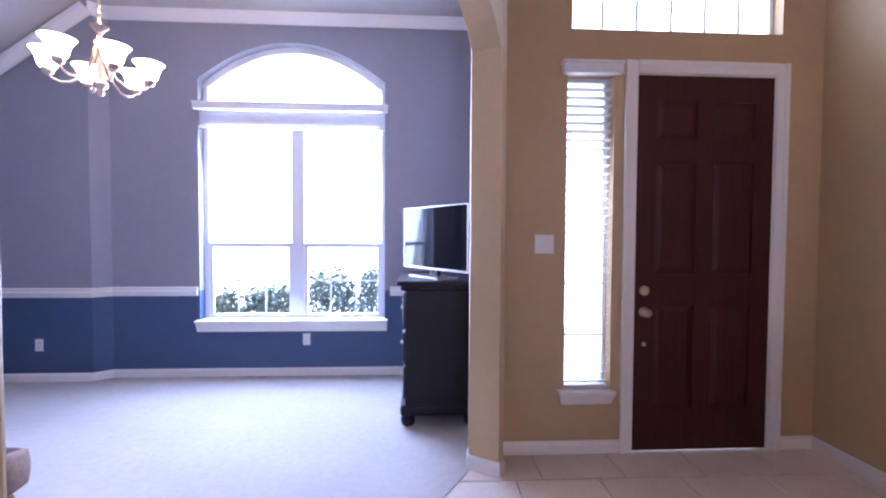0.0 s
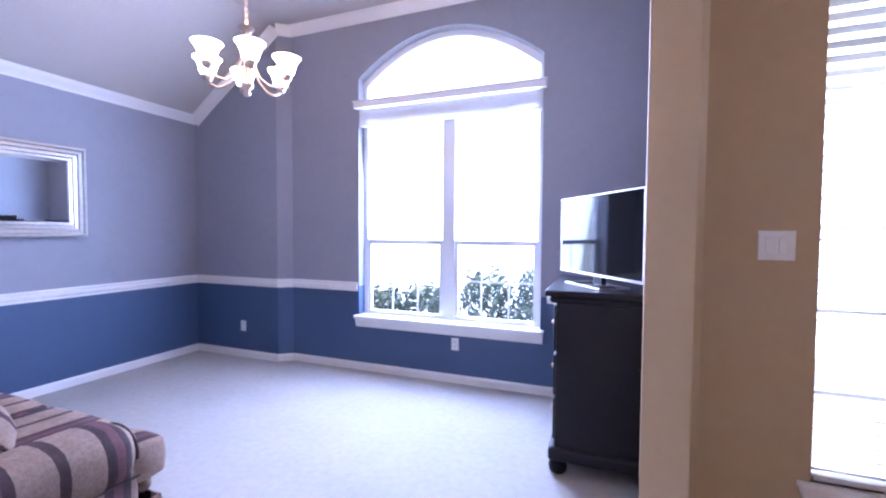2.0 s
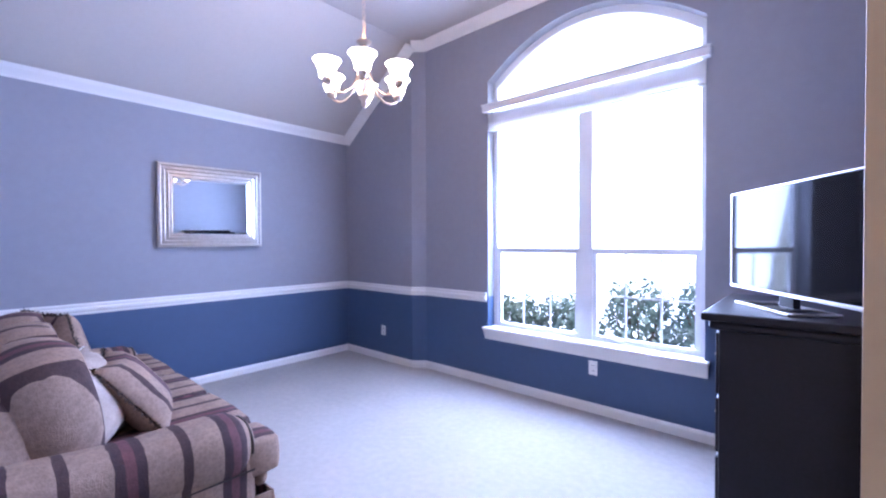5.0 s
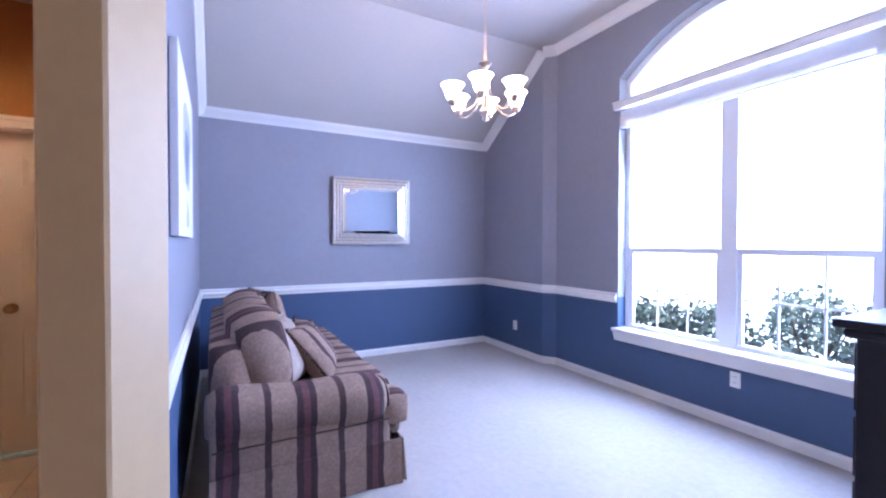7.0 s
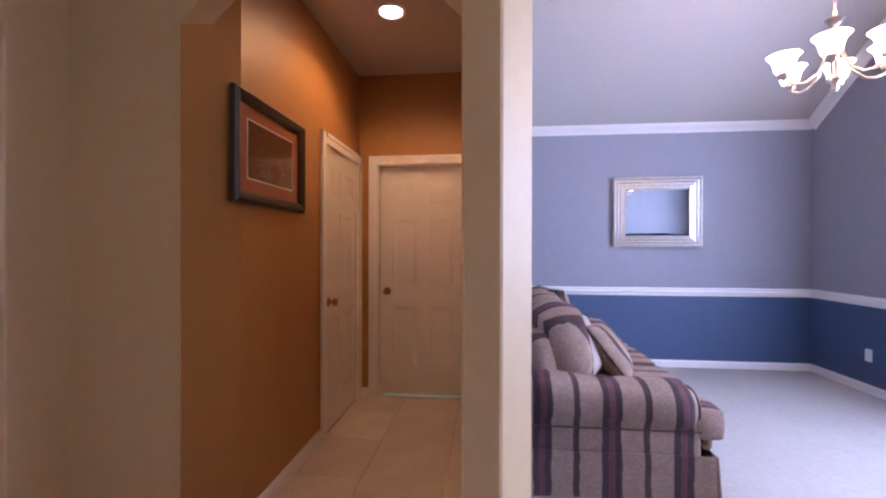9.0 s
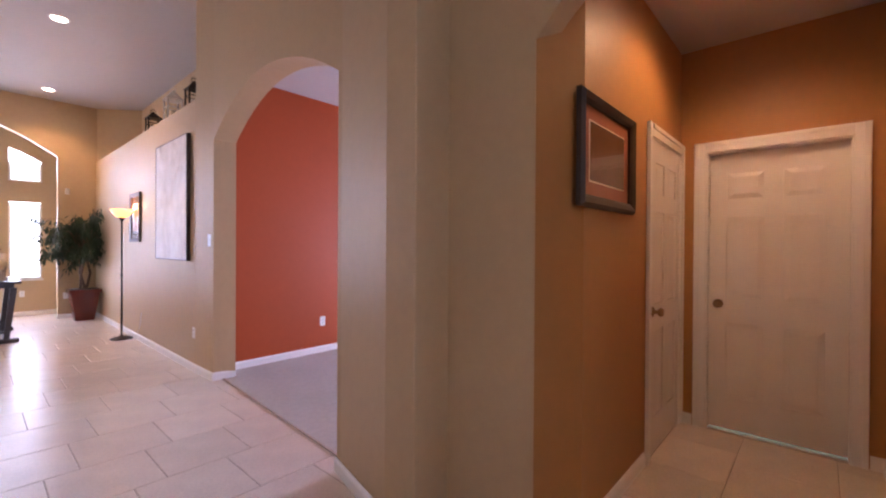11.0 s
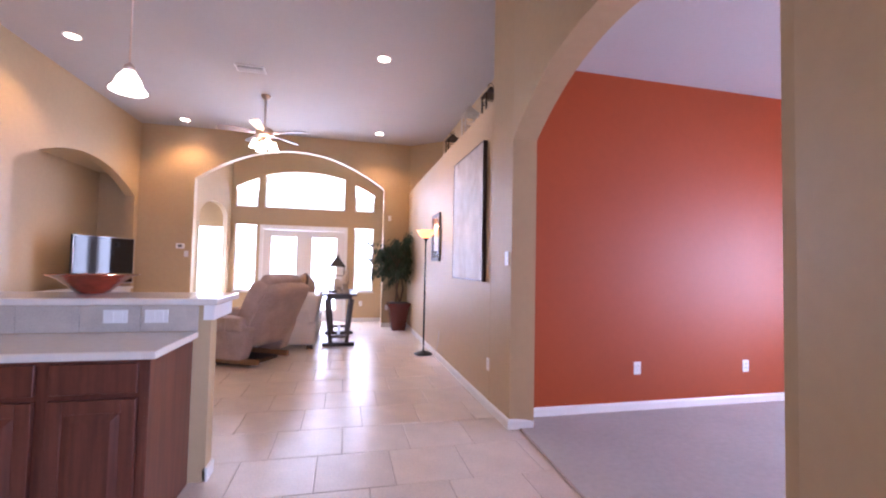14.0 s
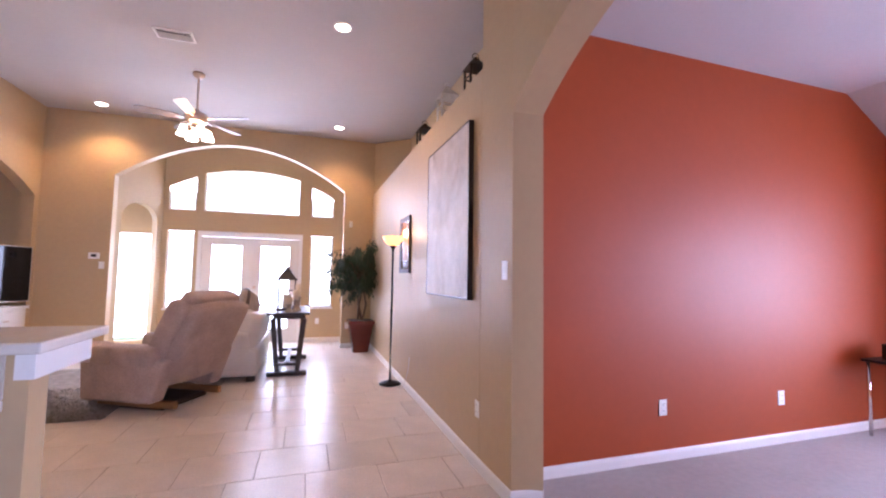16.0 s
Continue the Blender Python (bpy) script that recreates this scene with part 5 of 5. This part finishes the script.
for i in range(4):
    a = math.radians(90 * i + 30)
    p = Vector((0.15 * math.cos(a), 0.15 * math.sin(a), 0))
    arm = part("lamp_arm", tube([(0.04 * math.cos(a), 0.04 * math.sin(a), 3.26), p * 0.7 + Vector((0, 0, 3.28)), p + Vector((0, 0, 3.255))], 0.009), NICKEL, fan, "", True)
    part("shade", lathe([(0.075, 3.125), (0.07, 3.145), (0.05, 3.17), (0.042, 3.21), (0.028, 3.245), (0.015, 3.25)], p, 20), SHADE, arm, "lit bell glass shade", True)
part("pull_chain", tube([(0.0, 0.03, 3.2), (0.0, 0.03, 2.95)], 0.0025, 5), NICKEL, fan)
vent = thing("ceiling_vent", "white louvred ceiling air vent", "vent")
vent.location = (2.34, -6.706, TOP)
for a, b, c, d in ((-0.19, 0.19, -0.11, -0.085), (-0.19, 0.19, 0.085, 0.11), (-0.19, -0.165, -0.085, 0.085), (0.165, 0.19, -0.085, 0.085)):
    part("frame", box(a, b, c, d, -0.012, 0), WHITE, vent)
part("backing", box(-0.165, 0.165, -0.085, 0.085, -0.003, -0.001), SLOT, vent)
for i in range(7):
    part("slat", move(box(-0.165, 0.165, -0.011, 0.011, -0.001, 0.001), pose(0, -0.072 + i * 0.024, -0.008, 35 if i < 4 else -35)), WHITE, vent)

# console table with lantern and candles
ta = thing("console_table", "espresso trestle console table behind the sofa", "table")
part("tabletop", box(0.80, 1.35, -8.98, -7.60, 0.815, 0.85, 0.006), ESPRESSO, ta)
part("apron", box(0.87, 1.28, -8.90, -7.68, 0.76, 0.815, 0.004), ESPRESSO, ta)
for y in (-7.70, -8.88):
    part("foot", box(0.82, 1.33, y - 0.045, y + 0.045, 0.0, 0.06, 0.012), ESPRESSO, ta)
    part("crosspiece", box(0.90, 1.25, y - 0.035, y + 0.035, 0.135, 0.175, 0.006), ESPRESSO, ta)
    for s in (-1, 1):
        bm = bmesh.new()
        c0, c1 = 1.075 + s * 0.13, 1.075 + s * 0.20
        hexa(bm, ((c0 - 0.03, y - 0.03, 0.06), (c0 + 0.03, y - 0.03, 0.06), (c0 + 0.03, y + 0.03, 0.06), (c0 - 0.03, y + 0.03, 0.06)), ((c1 - 0.035, y - 0.03, 0.76), (c1 + 0.035, y - 0.03, 0.76), (c1 + 0.035, y + 0.03, 0.76), (c1 - 0.035, y + 0.03, 0.76)))
        part("leg", bm, ESPRESSO, ta)
part("stretcher", box(1.045, 1.105, -8.88, -7.70, 0.145, 0.185, 0.005), ESPRESSO, ta)


def lantern(x, y, z, w, h, material, label, group):
    l = thing("lantern", label, "lantern", group)
    l.location = (x, y, z)
    part("base", box(-w / 2, w / 2, -w / 2, w / 2, 0, 0.03, 0.006), material, l)
    for sx in (-1, 1):
        for sy in (-1, 1):
            part("post", box(sx * w * 0.42 - 0.008, sx * w * 0.42 + 0.008, sy * w * 0.42 - 0.008, sy * w * 0.42 + 0.008, 0.03, h * 0.66), material, l)
    for sx, sy in ((1, 0), (-1, 0), (0, 1), (0, -1)):
        part("crossbar", move(box(-w * 0.42, w * 0.42, -0.004, 0.004, h * 0.42, h * 0.42 + 0.008), pose(sx * w * 0.42, sy * w * 0.42, 0, 0, 0, 90 if sx else 0)), material, l)
    bm = bmesh.new()
    k = w * 0.54
    hexa(bm, ((-k, -k, h * 0.66), (k, -k, h * 0.66), (k, k, h * 0.66), (-k, k, h * 0.66)), ((-w * 0.2, -w * 0.2, h * 0.84), (w * 0.2, -w * 0.2, h * 0.84), (w * 0.2, w * 0.2, h * 0.84), (-w * 0.2, w * 0.2, h * 0.84)))
    part("roof", bm, material, l)
    part("finial", lathe([(w * 0.2, h * 0.84), (w * 0.22, h * 0.87), (w * 0.08, h * 0.90), (w * 0.1, h * 0.93), (0.006, h * 0.96)], seg=12), material, l, "", True)
    part("ring", tube([(0.03 * math.cos(a), 0, h * 0.965 + 0.03 * math.sin(a)) for a in [2 * math.pi * i / 16 for i in range(17)]], 0.004, 6), material, l)
    part("candle", lathe([(w * 0.2, 0.03), (w * 0.2, h * 0.34), (w * 0.17, h * 0.345)], seg=16), WAX, l, "ivory candle", True)
    return l


lantern(1.13, -8.15, 0.85, 0.27, 0.66, ESPRESSO, "tall dark metal lantern with an ivory candle", "")
for x, y, h, r in ((1.00, -7.86, 0.30, 0.04), (1.08, -7.80, 0.20, 0.042), (0.97, -7.98, 0.38, 0.04)):
    c = thing("candlestick", "pale stone candle holder with an ivory pillar candle", "candle holder", "table candles")
    c.location = (x, y, 0.85)
    part("holder", lathe([(r * 1.3, 0), (r * 1.2, 0.02), (r * 0.6, 0.05), (r * 0.8, h * 0.4), (r * 1.2, h * 0.52)], seg=16), mat("stone_holder", (0.42, 0.36, 0.29), 0.7, vary=0.3, scale=20) if "stone_holder" not in bpy.data.materials else bpy.data.materials["stone_holder"], c, "", True)
    part("candle", lathe([(r, h * 0.52), (r, h), (r * 0.8, h + 0.004)], seg=16), WAX, c, "", True)
BRONZE = mat("bronze_metal", (0.06, 0.04, 0.025), 0.4, metal=0.7, vary=0.3, scale=20)
CHALK = mat("chalk_white_metal", (0.60, 0.56, 0.50), 0.5, vary=0.2, scale=20)
lantern(-0.47, -4.85, 2.95, 0.17, 0.36, BRONZE, "small bronze lantern on the plant ledge", "ledge lanterns")
lantern(-0.47, -5.62, 2.95, 0.19, 0.44, CHALK, "white lantern with a dark top on the plant ledge", "ledge lanterns")
lantern(-0.47, -6.5, 2.95, 0.18, 0.34, BRONZE, "small bronze lantern on the plant ledge", "ledge lanterns")

# recliner
re = thing("recliner", "overstuffed taupe suede rocker recliner turned to the television", "armchair")
re.matrix_basis = pose(2.33, -6.85, 0, 0, 0, -28)
part("base_frame", box(-0.34, 0.36, -0.30, 0.30, 0.0, 0.05, 0.015), ESPRESSO, re)
WOODFOOT = mat("honey_oak", (0.30, 0.15, 0.06), 0.4, vary=0.2, scale=8)
for q in (-0.31, 0.31):
    part("rocker", box(-0.50, 0.40, q - 0.03, q + 0.03, 0.03, 0.11, 0.02, 3), WOODFOOT, re, "honey-coloured wooden rocker")
for q in (-1, 1):
    bm = bmesh.new()
    y0, y1 = q * 0.49, q * 0.31
    hexa(bm, ((-0.36, y0, 0.11), (0.44, y0, 0.11), (0.44, y1, 0.11), (-0.36, y1, 0.11)), ((-0.52, y0, 0.53), (0.47, y0, 0.53), (0.47, y1, 0.53), (-0.52, y1, 0.53)))
    bmesh.ops.bevel(bm, geom=bm.edges[:], offset=0.035, segments=3, affect="EDGES", profile=0.5)
    part("side_panel", bm, SUEDE, re, "", True)
    for k in range(4):
        part("arm_pad", cushion(-0.27 + k * 0.225, q * 0.40, 0.555 + 0.012 * (k == 3), 0.27, 0.29, 0.20, 0.55), SUEDE, re, "padded stitched arm", True)
part("seat_cushion", cushion(0.08, 0, 0.43, 0.74, 0.62, 0.24, 0.35), SUEDE, re, "", True)
part("footrest", cushion(0.47, 0, 0.30, 0.14, 0.64, 0.36, 0.35), SUEDE, re, "", True)
part("back_shell", move(cushion(0, 0, 0, 0.17, 0.84, 0.90, 0.28), pose(-0.52, 0, 0.66, 0, -26)), SUEDE, re, "", True)
for z, w, t in ((0.56, 0.62, 0.20), (0.74, 0.68, 0.23), (0.93, 0.74, 0.25), (1.06, 0.80, 0.20)):
    part("back_pillow", move(cushion(0, 0, 0, t, w, 0.24, 0.6), pose(-0.31 - (z - 0.5) * 0.46, 0, z, 0, -26)), SUEDE, re, "", True)
for q in (-1, 1):
    part("back_wing", move(cushion(0, 0, 0, 0.24, 0.15, 0.66, 0.5), pose(-0.44, q * 0.37, 0.80, 0, -26)), SUEDE, re, "", True)
# sofa behind the console table
s2 = thing("sofa", "cream leather sofa with its back to the console table", "sofa")
part("base", box(1.42, 2.30, -9.35, -7.42, 0.07, 0.42, 0.04, 3), LEATHER, s2, "", True)
for x in (1.50, 2.20):
    for y in (-7.52, -9.25):
        part("foot", box(x - 0.05, x + 0.05, y - 0.05, y + 0.05, 0, 0.075, 0.005), ESPRESSO, s2)
part("back", move(cushion(0, 0, 0, 0.26, 1.90, 0.62, 0.25), pose(1.55, -8.385, 0.56, 0, -10)), LEATHER, s2, "", True)
for y in (-7.54, -9.23):
    part("arm", cushion(1.90, y, 0.44, 0.80, 0.26, 0.40, 0.35), LEATHER, s2, "", True)
for y in (-7.98, -8.79):
    part("seat_cushion", cushion(1.98, y, 0.47, 0.66, 0.80, 0.20, 0.3), LEATHER, s2, "", True)
    part("back_cushion", move(cushion(0, 0, 0, 0.24, 0.78, 0.44, 0.5), pose(1.68, y, 0.72, 0, -14)), LEATHER, s2, "", True)
tp = thing("throw_pillow", "grey and cream throw pillow on the leather sofa back", "pillow")
part("cover", move(cushion(0, 0, 0, 0.40, 0.15, 0.34, 0.75), pose(1.60, -7.84, 0.97, 12, -28, 60)), PALE, tp, "", True)
part("band", move(cushion(0, 0, 0, 0.09, 0.155, 0.345, 0.7), pose(1.60, -7.84, 0.97, 12, -28, 60) @ pose(0.11, 0, 0)), ESPRESSO, tp, "dark woven band", True)
rug = tagged(part("rug", box(2.62, 4.4, -8.7, -6.3, 0.0, 0.022, 0.008), RUG), "grey-brown shag rug under the recliner", "rug")
bm = bmesh.new()
random.seed(5)
for i in range(2600):
    x, y = random.uniform(2.60, 3.6), -6.3 - random.random() ** 2 * 1.2
    tube([(x, y, 0.015), (x + random.uniform(-.02, .02), y + random.uniform(-.02, .03), random.uniform(0.03, 0.05))], [0.006, 0.003], 3, bm)
part("pile", bm, RUG, rug, "shaggy pile")["kind"] = "stuff"

# television on a white media console
mc = thing("media_console", "white painted media console with drawers", "cabinet")
part("body", box(4.86, 5.40, -9.55, -6.75, 0.06, 0.80, 0.006), WHITE, mc)
part("top", box(4.83, 5.42, -9.57, -6.73, 0.80, 0.84, 0.006), WHITE, mc)
for i in range(3):
    y = -9.50 + i * 0.92
    for z0, z1 in ((0.12, 0.48), (0.52, 0.77)):
        dr = part("drawer_front", box(4.84, 4.862, y, y + 0.86, z0, z1, 0.005), WHITE, mc)
        part("pull", box(4.825, 4.842, y + 0.38, y + 0.48, (z0 + z1) / 2 - 0.008, (z0 + z1) / 2 + 0.008, 0.003), NICKEL, dr)
television("television", 1.24, 0.82, on_wall(5.02, -8.98, 0.84, 74), "large black flat television on the white console")

# wall art, small picture
art = thing("wall_art", "large abstract grey canvas with dark edges", "picture")
art.matrix_basis = on_wall(-0.335, -5.10, 1.896, -90)
part("canvas", box(-0.56, 0.56, 0.004, 0.04, -0.69, 0.69), CANVAS, art)
frame_bars("edge", art, -0.572, 0.572, -0.702, 0.702, 0.01, [(0, 0.001), (0, 0.043), (0.011, 0.043), (0.011, 0.001)], ESPRESSO)
CV = CANVAS
n, l = CV.node_tree.nodes, CV.node_tree.links
tc, mp, tx, rp = n.new("ShaderNodeTexCoord"), n.new("ShaderNodeMapping"), n.new("ShaderNodeTexNoise"), n.new("ShaderNodeValToRGB")
mp.inputs["Scale"].default_value = (2.2, 1, 1.1)
tx.inputs["Scale"].default_value, tx.inputs["Detail"].default_value, tx.inputs["Distortion"].default_value = 1.6, 7, 0.8
l.new(tc.outputs["Object"], mp.inputs[0]), l.new(mp.outputs[0], tx.inputs["Vector"]), l.new(tx.outputs[0], rp.inputs[0])
e = rp.color_ramp.elements
e[0].position, e[0].color = 0.26, (0.22, 0.16, 0.125, 1)
e[1].position, e[1].color = 0.60, (0.60, 0.55, 0.53, 1)
e.new(0.37).color = (0.52, 0.45, 0.41, 1)
feed(CV, rp.outputs[0])
sp = thing("framed_picture", "small dark framed picture on the gallery wall", "picture")
sp.matrix_basis = on_wall(-0.335, -6.80, 1.765, -90)
frame_bars("frame_side", sp, -0.26, 0.26, -0.355, 0.355, 0.05, [(0, 0.001), (0, 0.03), (0.05, 0.022), (0.05, 0.001)], ESPRESSO)
part("print", box(-0.215, 0.215, 0.002, 0.01, -0.31, 0.31), PRINT, sp)
part("fillet", box(-0.13, 0.13, 0.0095, 0.012, -0.2, 0.2), CANVAS, sp)

# torchiere
to = thing("floor_lamp", "black torchiere floor lamp with a lit amber bowl", "floor lamp")
to.location = (-0.185, -6.905, 0)
part("base", lathe([(0.14, 0), (0.14, 0.012), (0.10, 0.03), (0.03, 0.045), (0.016, 0.07)], seg=28), IRON, to, "", True)
part("pole", lathe([(0.013, 0.06), (0.013, 0.9), (0.018, 0.91), (0.018, 0.93), (0.012, 0.94), (0.012, 1.70), (0.03, 1.74), (0.05, 1.76)], seg=14), IRON, to, "", True)
part("bowl", lathe([(0.045, 1.76), (0.08, 1.785), (0.115, 1.83), (0.14, 1.875), (0.132, 1.872), (0.10, 1.825), (0.04, 1.775)], seg=28), AMBER, to, "glowing amber glass bowl", True)
cw = thing("lamp_cord", "thin lamp cord by the baseboard", "cable")
part("cord", tube([(-0.31, -6.4, 0.42), (-0.30, -6.42, 0.25), (-0.27, -6.55, 0.03), (-0.22, -6.78, 0.006)], 0.004, 6), WIRE, cw)

# potted fig
fg = thing("potted_ficus", "potted ficus tree with drooping dark leaves", "plant")
fg.location = (-0.10, -9.32, 0)
bm = bmesh.new()
for z0, r0, z1, r1 in ((0, 0.13, 0.50, 0.205), (0.50, 0.225, 0.56, 0.225)):
    hexa(bm, [(r0 * a, r0 * b, z0) for a, b in ((-1, -1), (1, -1), (1, 1), (-1, 1))], [(r1 * a, r1 * b, z1) for a, b in ((-1, -1), (1, -1), (1, 1), (-1, 1))])
part("pot", bm, POT, fg, "tapered oxblood square pot")
part("soil", box(-0.19, 0.19, -0.19, 0.19, 0.555, 0.565), SOIL, fg)
random.seed(11)
tips = []
bm = bmesh.new()
for k in range(3):
    a = 2.1 * k
    pts = [(0.05 * math.cos(a), 0.05 * math.sin(a), 0.55), (0.09 * math.cos(a + 1), 0.09 * math.sin(a + 1), 0.85), (0.05 * math.cos(a + 2), 0.05 * math.sin(a + 2), 1.15), (0.1 * math.cos(a), 0.1 * math.sin(a), 1.45)]
    tube(pts, [0.022, 0.02, 0.017, 0.01], 7, bm)
part("trunk", bm, BARK, fg, "", True)
bm = bmesh.new()
for k in range(85):
    a, z = random.uniform(0, 6.28), random.uniform(1.0, 1.5)
    r = random.uniform(0.25, 0.68)
    mid = Vector((0.5 * r * math.cos(a), 0.5 * r * math.sin(a), z + random.uniform(0.15, 0.42)))
    end = Vector((r * math.cos(a), r * math.sin(a), mid.z + random.uniform(-0.32, 0.14)))
    end.x = max(end.x, -0.19)
    end.y = max(end.y, -0.38)
    mid.x, mid.y = max(mid.x, -0.15), max(mid.y, -0.3)
    tube([(0.05 * math.cos(a), 0.05 * math.sin(a), z), mid, end], [0.007, 0.005, 0.002], 5, bm)
    tips.append((Vector((0.05 * math.cos(a), 0.05 * math.sin(a), z)), mid, end))
part("branch", bm, BARK, fg)
vs, fs = [], []
for a, b, c in tips:
    for i in range(52):
        t = random.uniform(0.25, 1.08)
        p = (1 - t) ** 2 * a + 2 * t * (1 - t) * b + t * t * c + Vector([random.uniform(-0.05, 0.05) for _ in range(3)])
        m = Euler([random.uniform(-0.6, 0.6), random.uniform(0.5, 1.4), random.uniform(0, 6.28)]).to_matrix()
        L, W = random.uniform(0.08, 0.13), random.uniform(0.011, 0.018)
        q = [p + m @ Vector(v) for v in ((0, 0, 0), (L * 0.4, W, 0.006), (L, 0, -0.012), (L * 0.4, -W, 0.006))]
        if min(v.x for v in q) < -0.215 or min(v.y for v in q) < -0.41:
            continue
        j = len(vs)
        vs += [tuple(v) for v in q]
        fs.append((j, j + 1, j + 2, j + 3))
me = bpy.data.meshes.new("crown")
me.from_pydata(vs, [], fs)
me.materials.append(LEAF)
o = new("crown", me)
o.parent = fg
o["kind"] = "stuff"

# red room stand
gs = thing("side_table", "dark side table on slim chrome legs", "table")
CHROME = mat("chrome", (0.75, 0.75, 0.76), 0.12, metal=1.0, vary=0.02)
for x in (-4.0, -4.75):
    for y in (-4.02, -3.55):
        part("leg", tube([(x, y, 0.006), (x, y, 0.66)], 0.014, 10), CHROME, gs, "", True)
part("tabletop", box(-4.79, -3.97, -4.06, -3.51, 0.66, 0.685, 0.004), BLACK, gs)
sk = thing("speaker_box", "small black box on the side table", "speaker")
part("body", box(-4.35, -4.06, -3.95, -3.70, 0.685, 0.83, 0.008), BLACK, sk)
part("grille", box(-4.33, -4.08, -3.70, -3.695, 0.70, 0.815), SLOT, sk)

# tiles last
rest = {}
shared = {}
for owner, x, y, w, d, near in TILE_JOBS:
    if near:
        key = (round(w, 3), round(d, 3))
        if key not in shared:
            shared[key] = tile_mesh(w, d)
        o = new("tile", shared[key])
        o.parent, o.location = owner, (x, y, random.uniform(0, 0.0008))
    else:
        rest.setdefault(owner.name, []).append((x, y, w, d))
for k, lst in rest.items():
    bm = bmesh.new()
    for x, y, w, d in lst:
        b = 0.004
        hexa(bm, ((x, y, -0.004), (x + w, y, -0.004), (x + w, y + d, -0.004), (x, y + d, -0.004)), ((x + b, y + b, 0), (x + w - b, y + b, 0), (x + w - b, y + d - b, 0), (x + b, y + d - b, 0)))
    o = part("far_tiles", bm, TILE, bpy.data.objects[k])
    o["kind"] = "stuff"
tn, tl = TILE.node_tree.nodes, TILE.node_tree.links
oi, mr, sc = tn.new("ShaderNodeObjectInfo"), tn.new("ShaderNodeMapRange"), tn.new("ShaderNodeVectorMath")
mr.inputs["To Min"].default_value, mr.inputs["To Max"].default_value = 0.93, 1.06
sc.operation = "SCALE"
sc.inputs[0].default_value = (0.68, 0.60, 0.52)
tl.new(oi.outputs["Random"], mr.inputs["Value"]), tl.new(mr.outputs[0], sc.inputs["Scale"])
feed(TILE, sc.outputs[0])
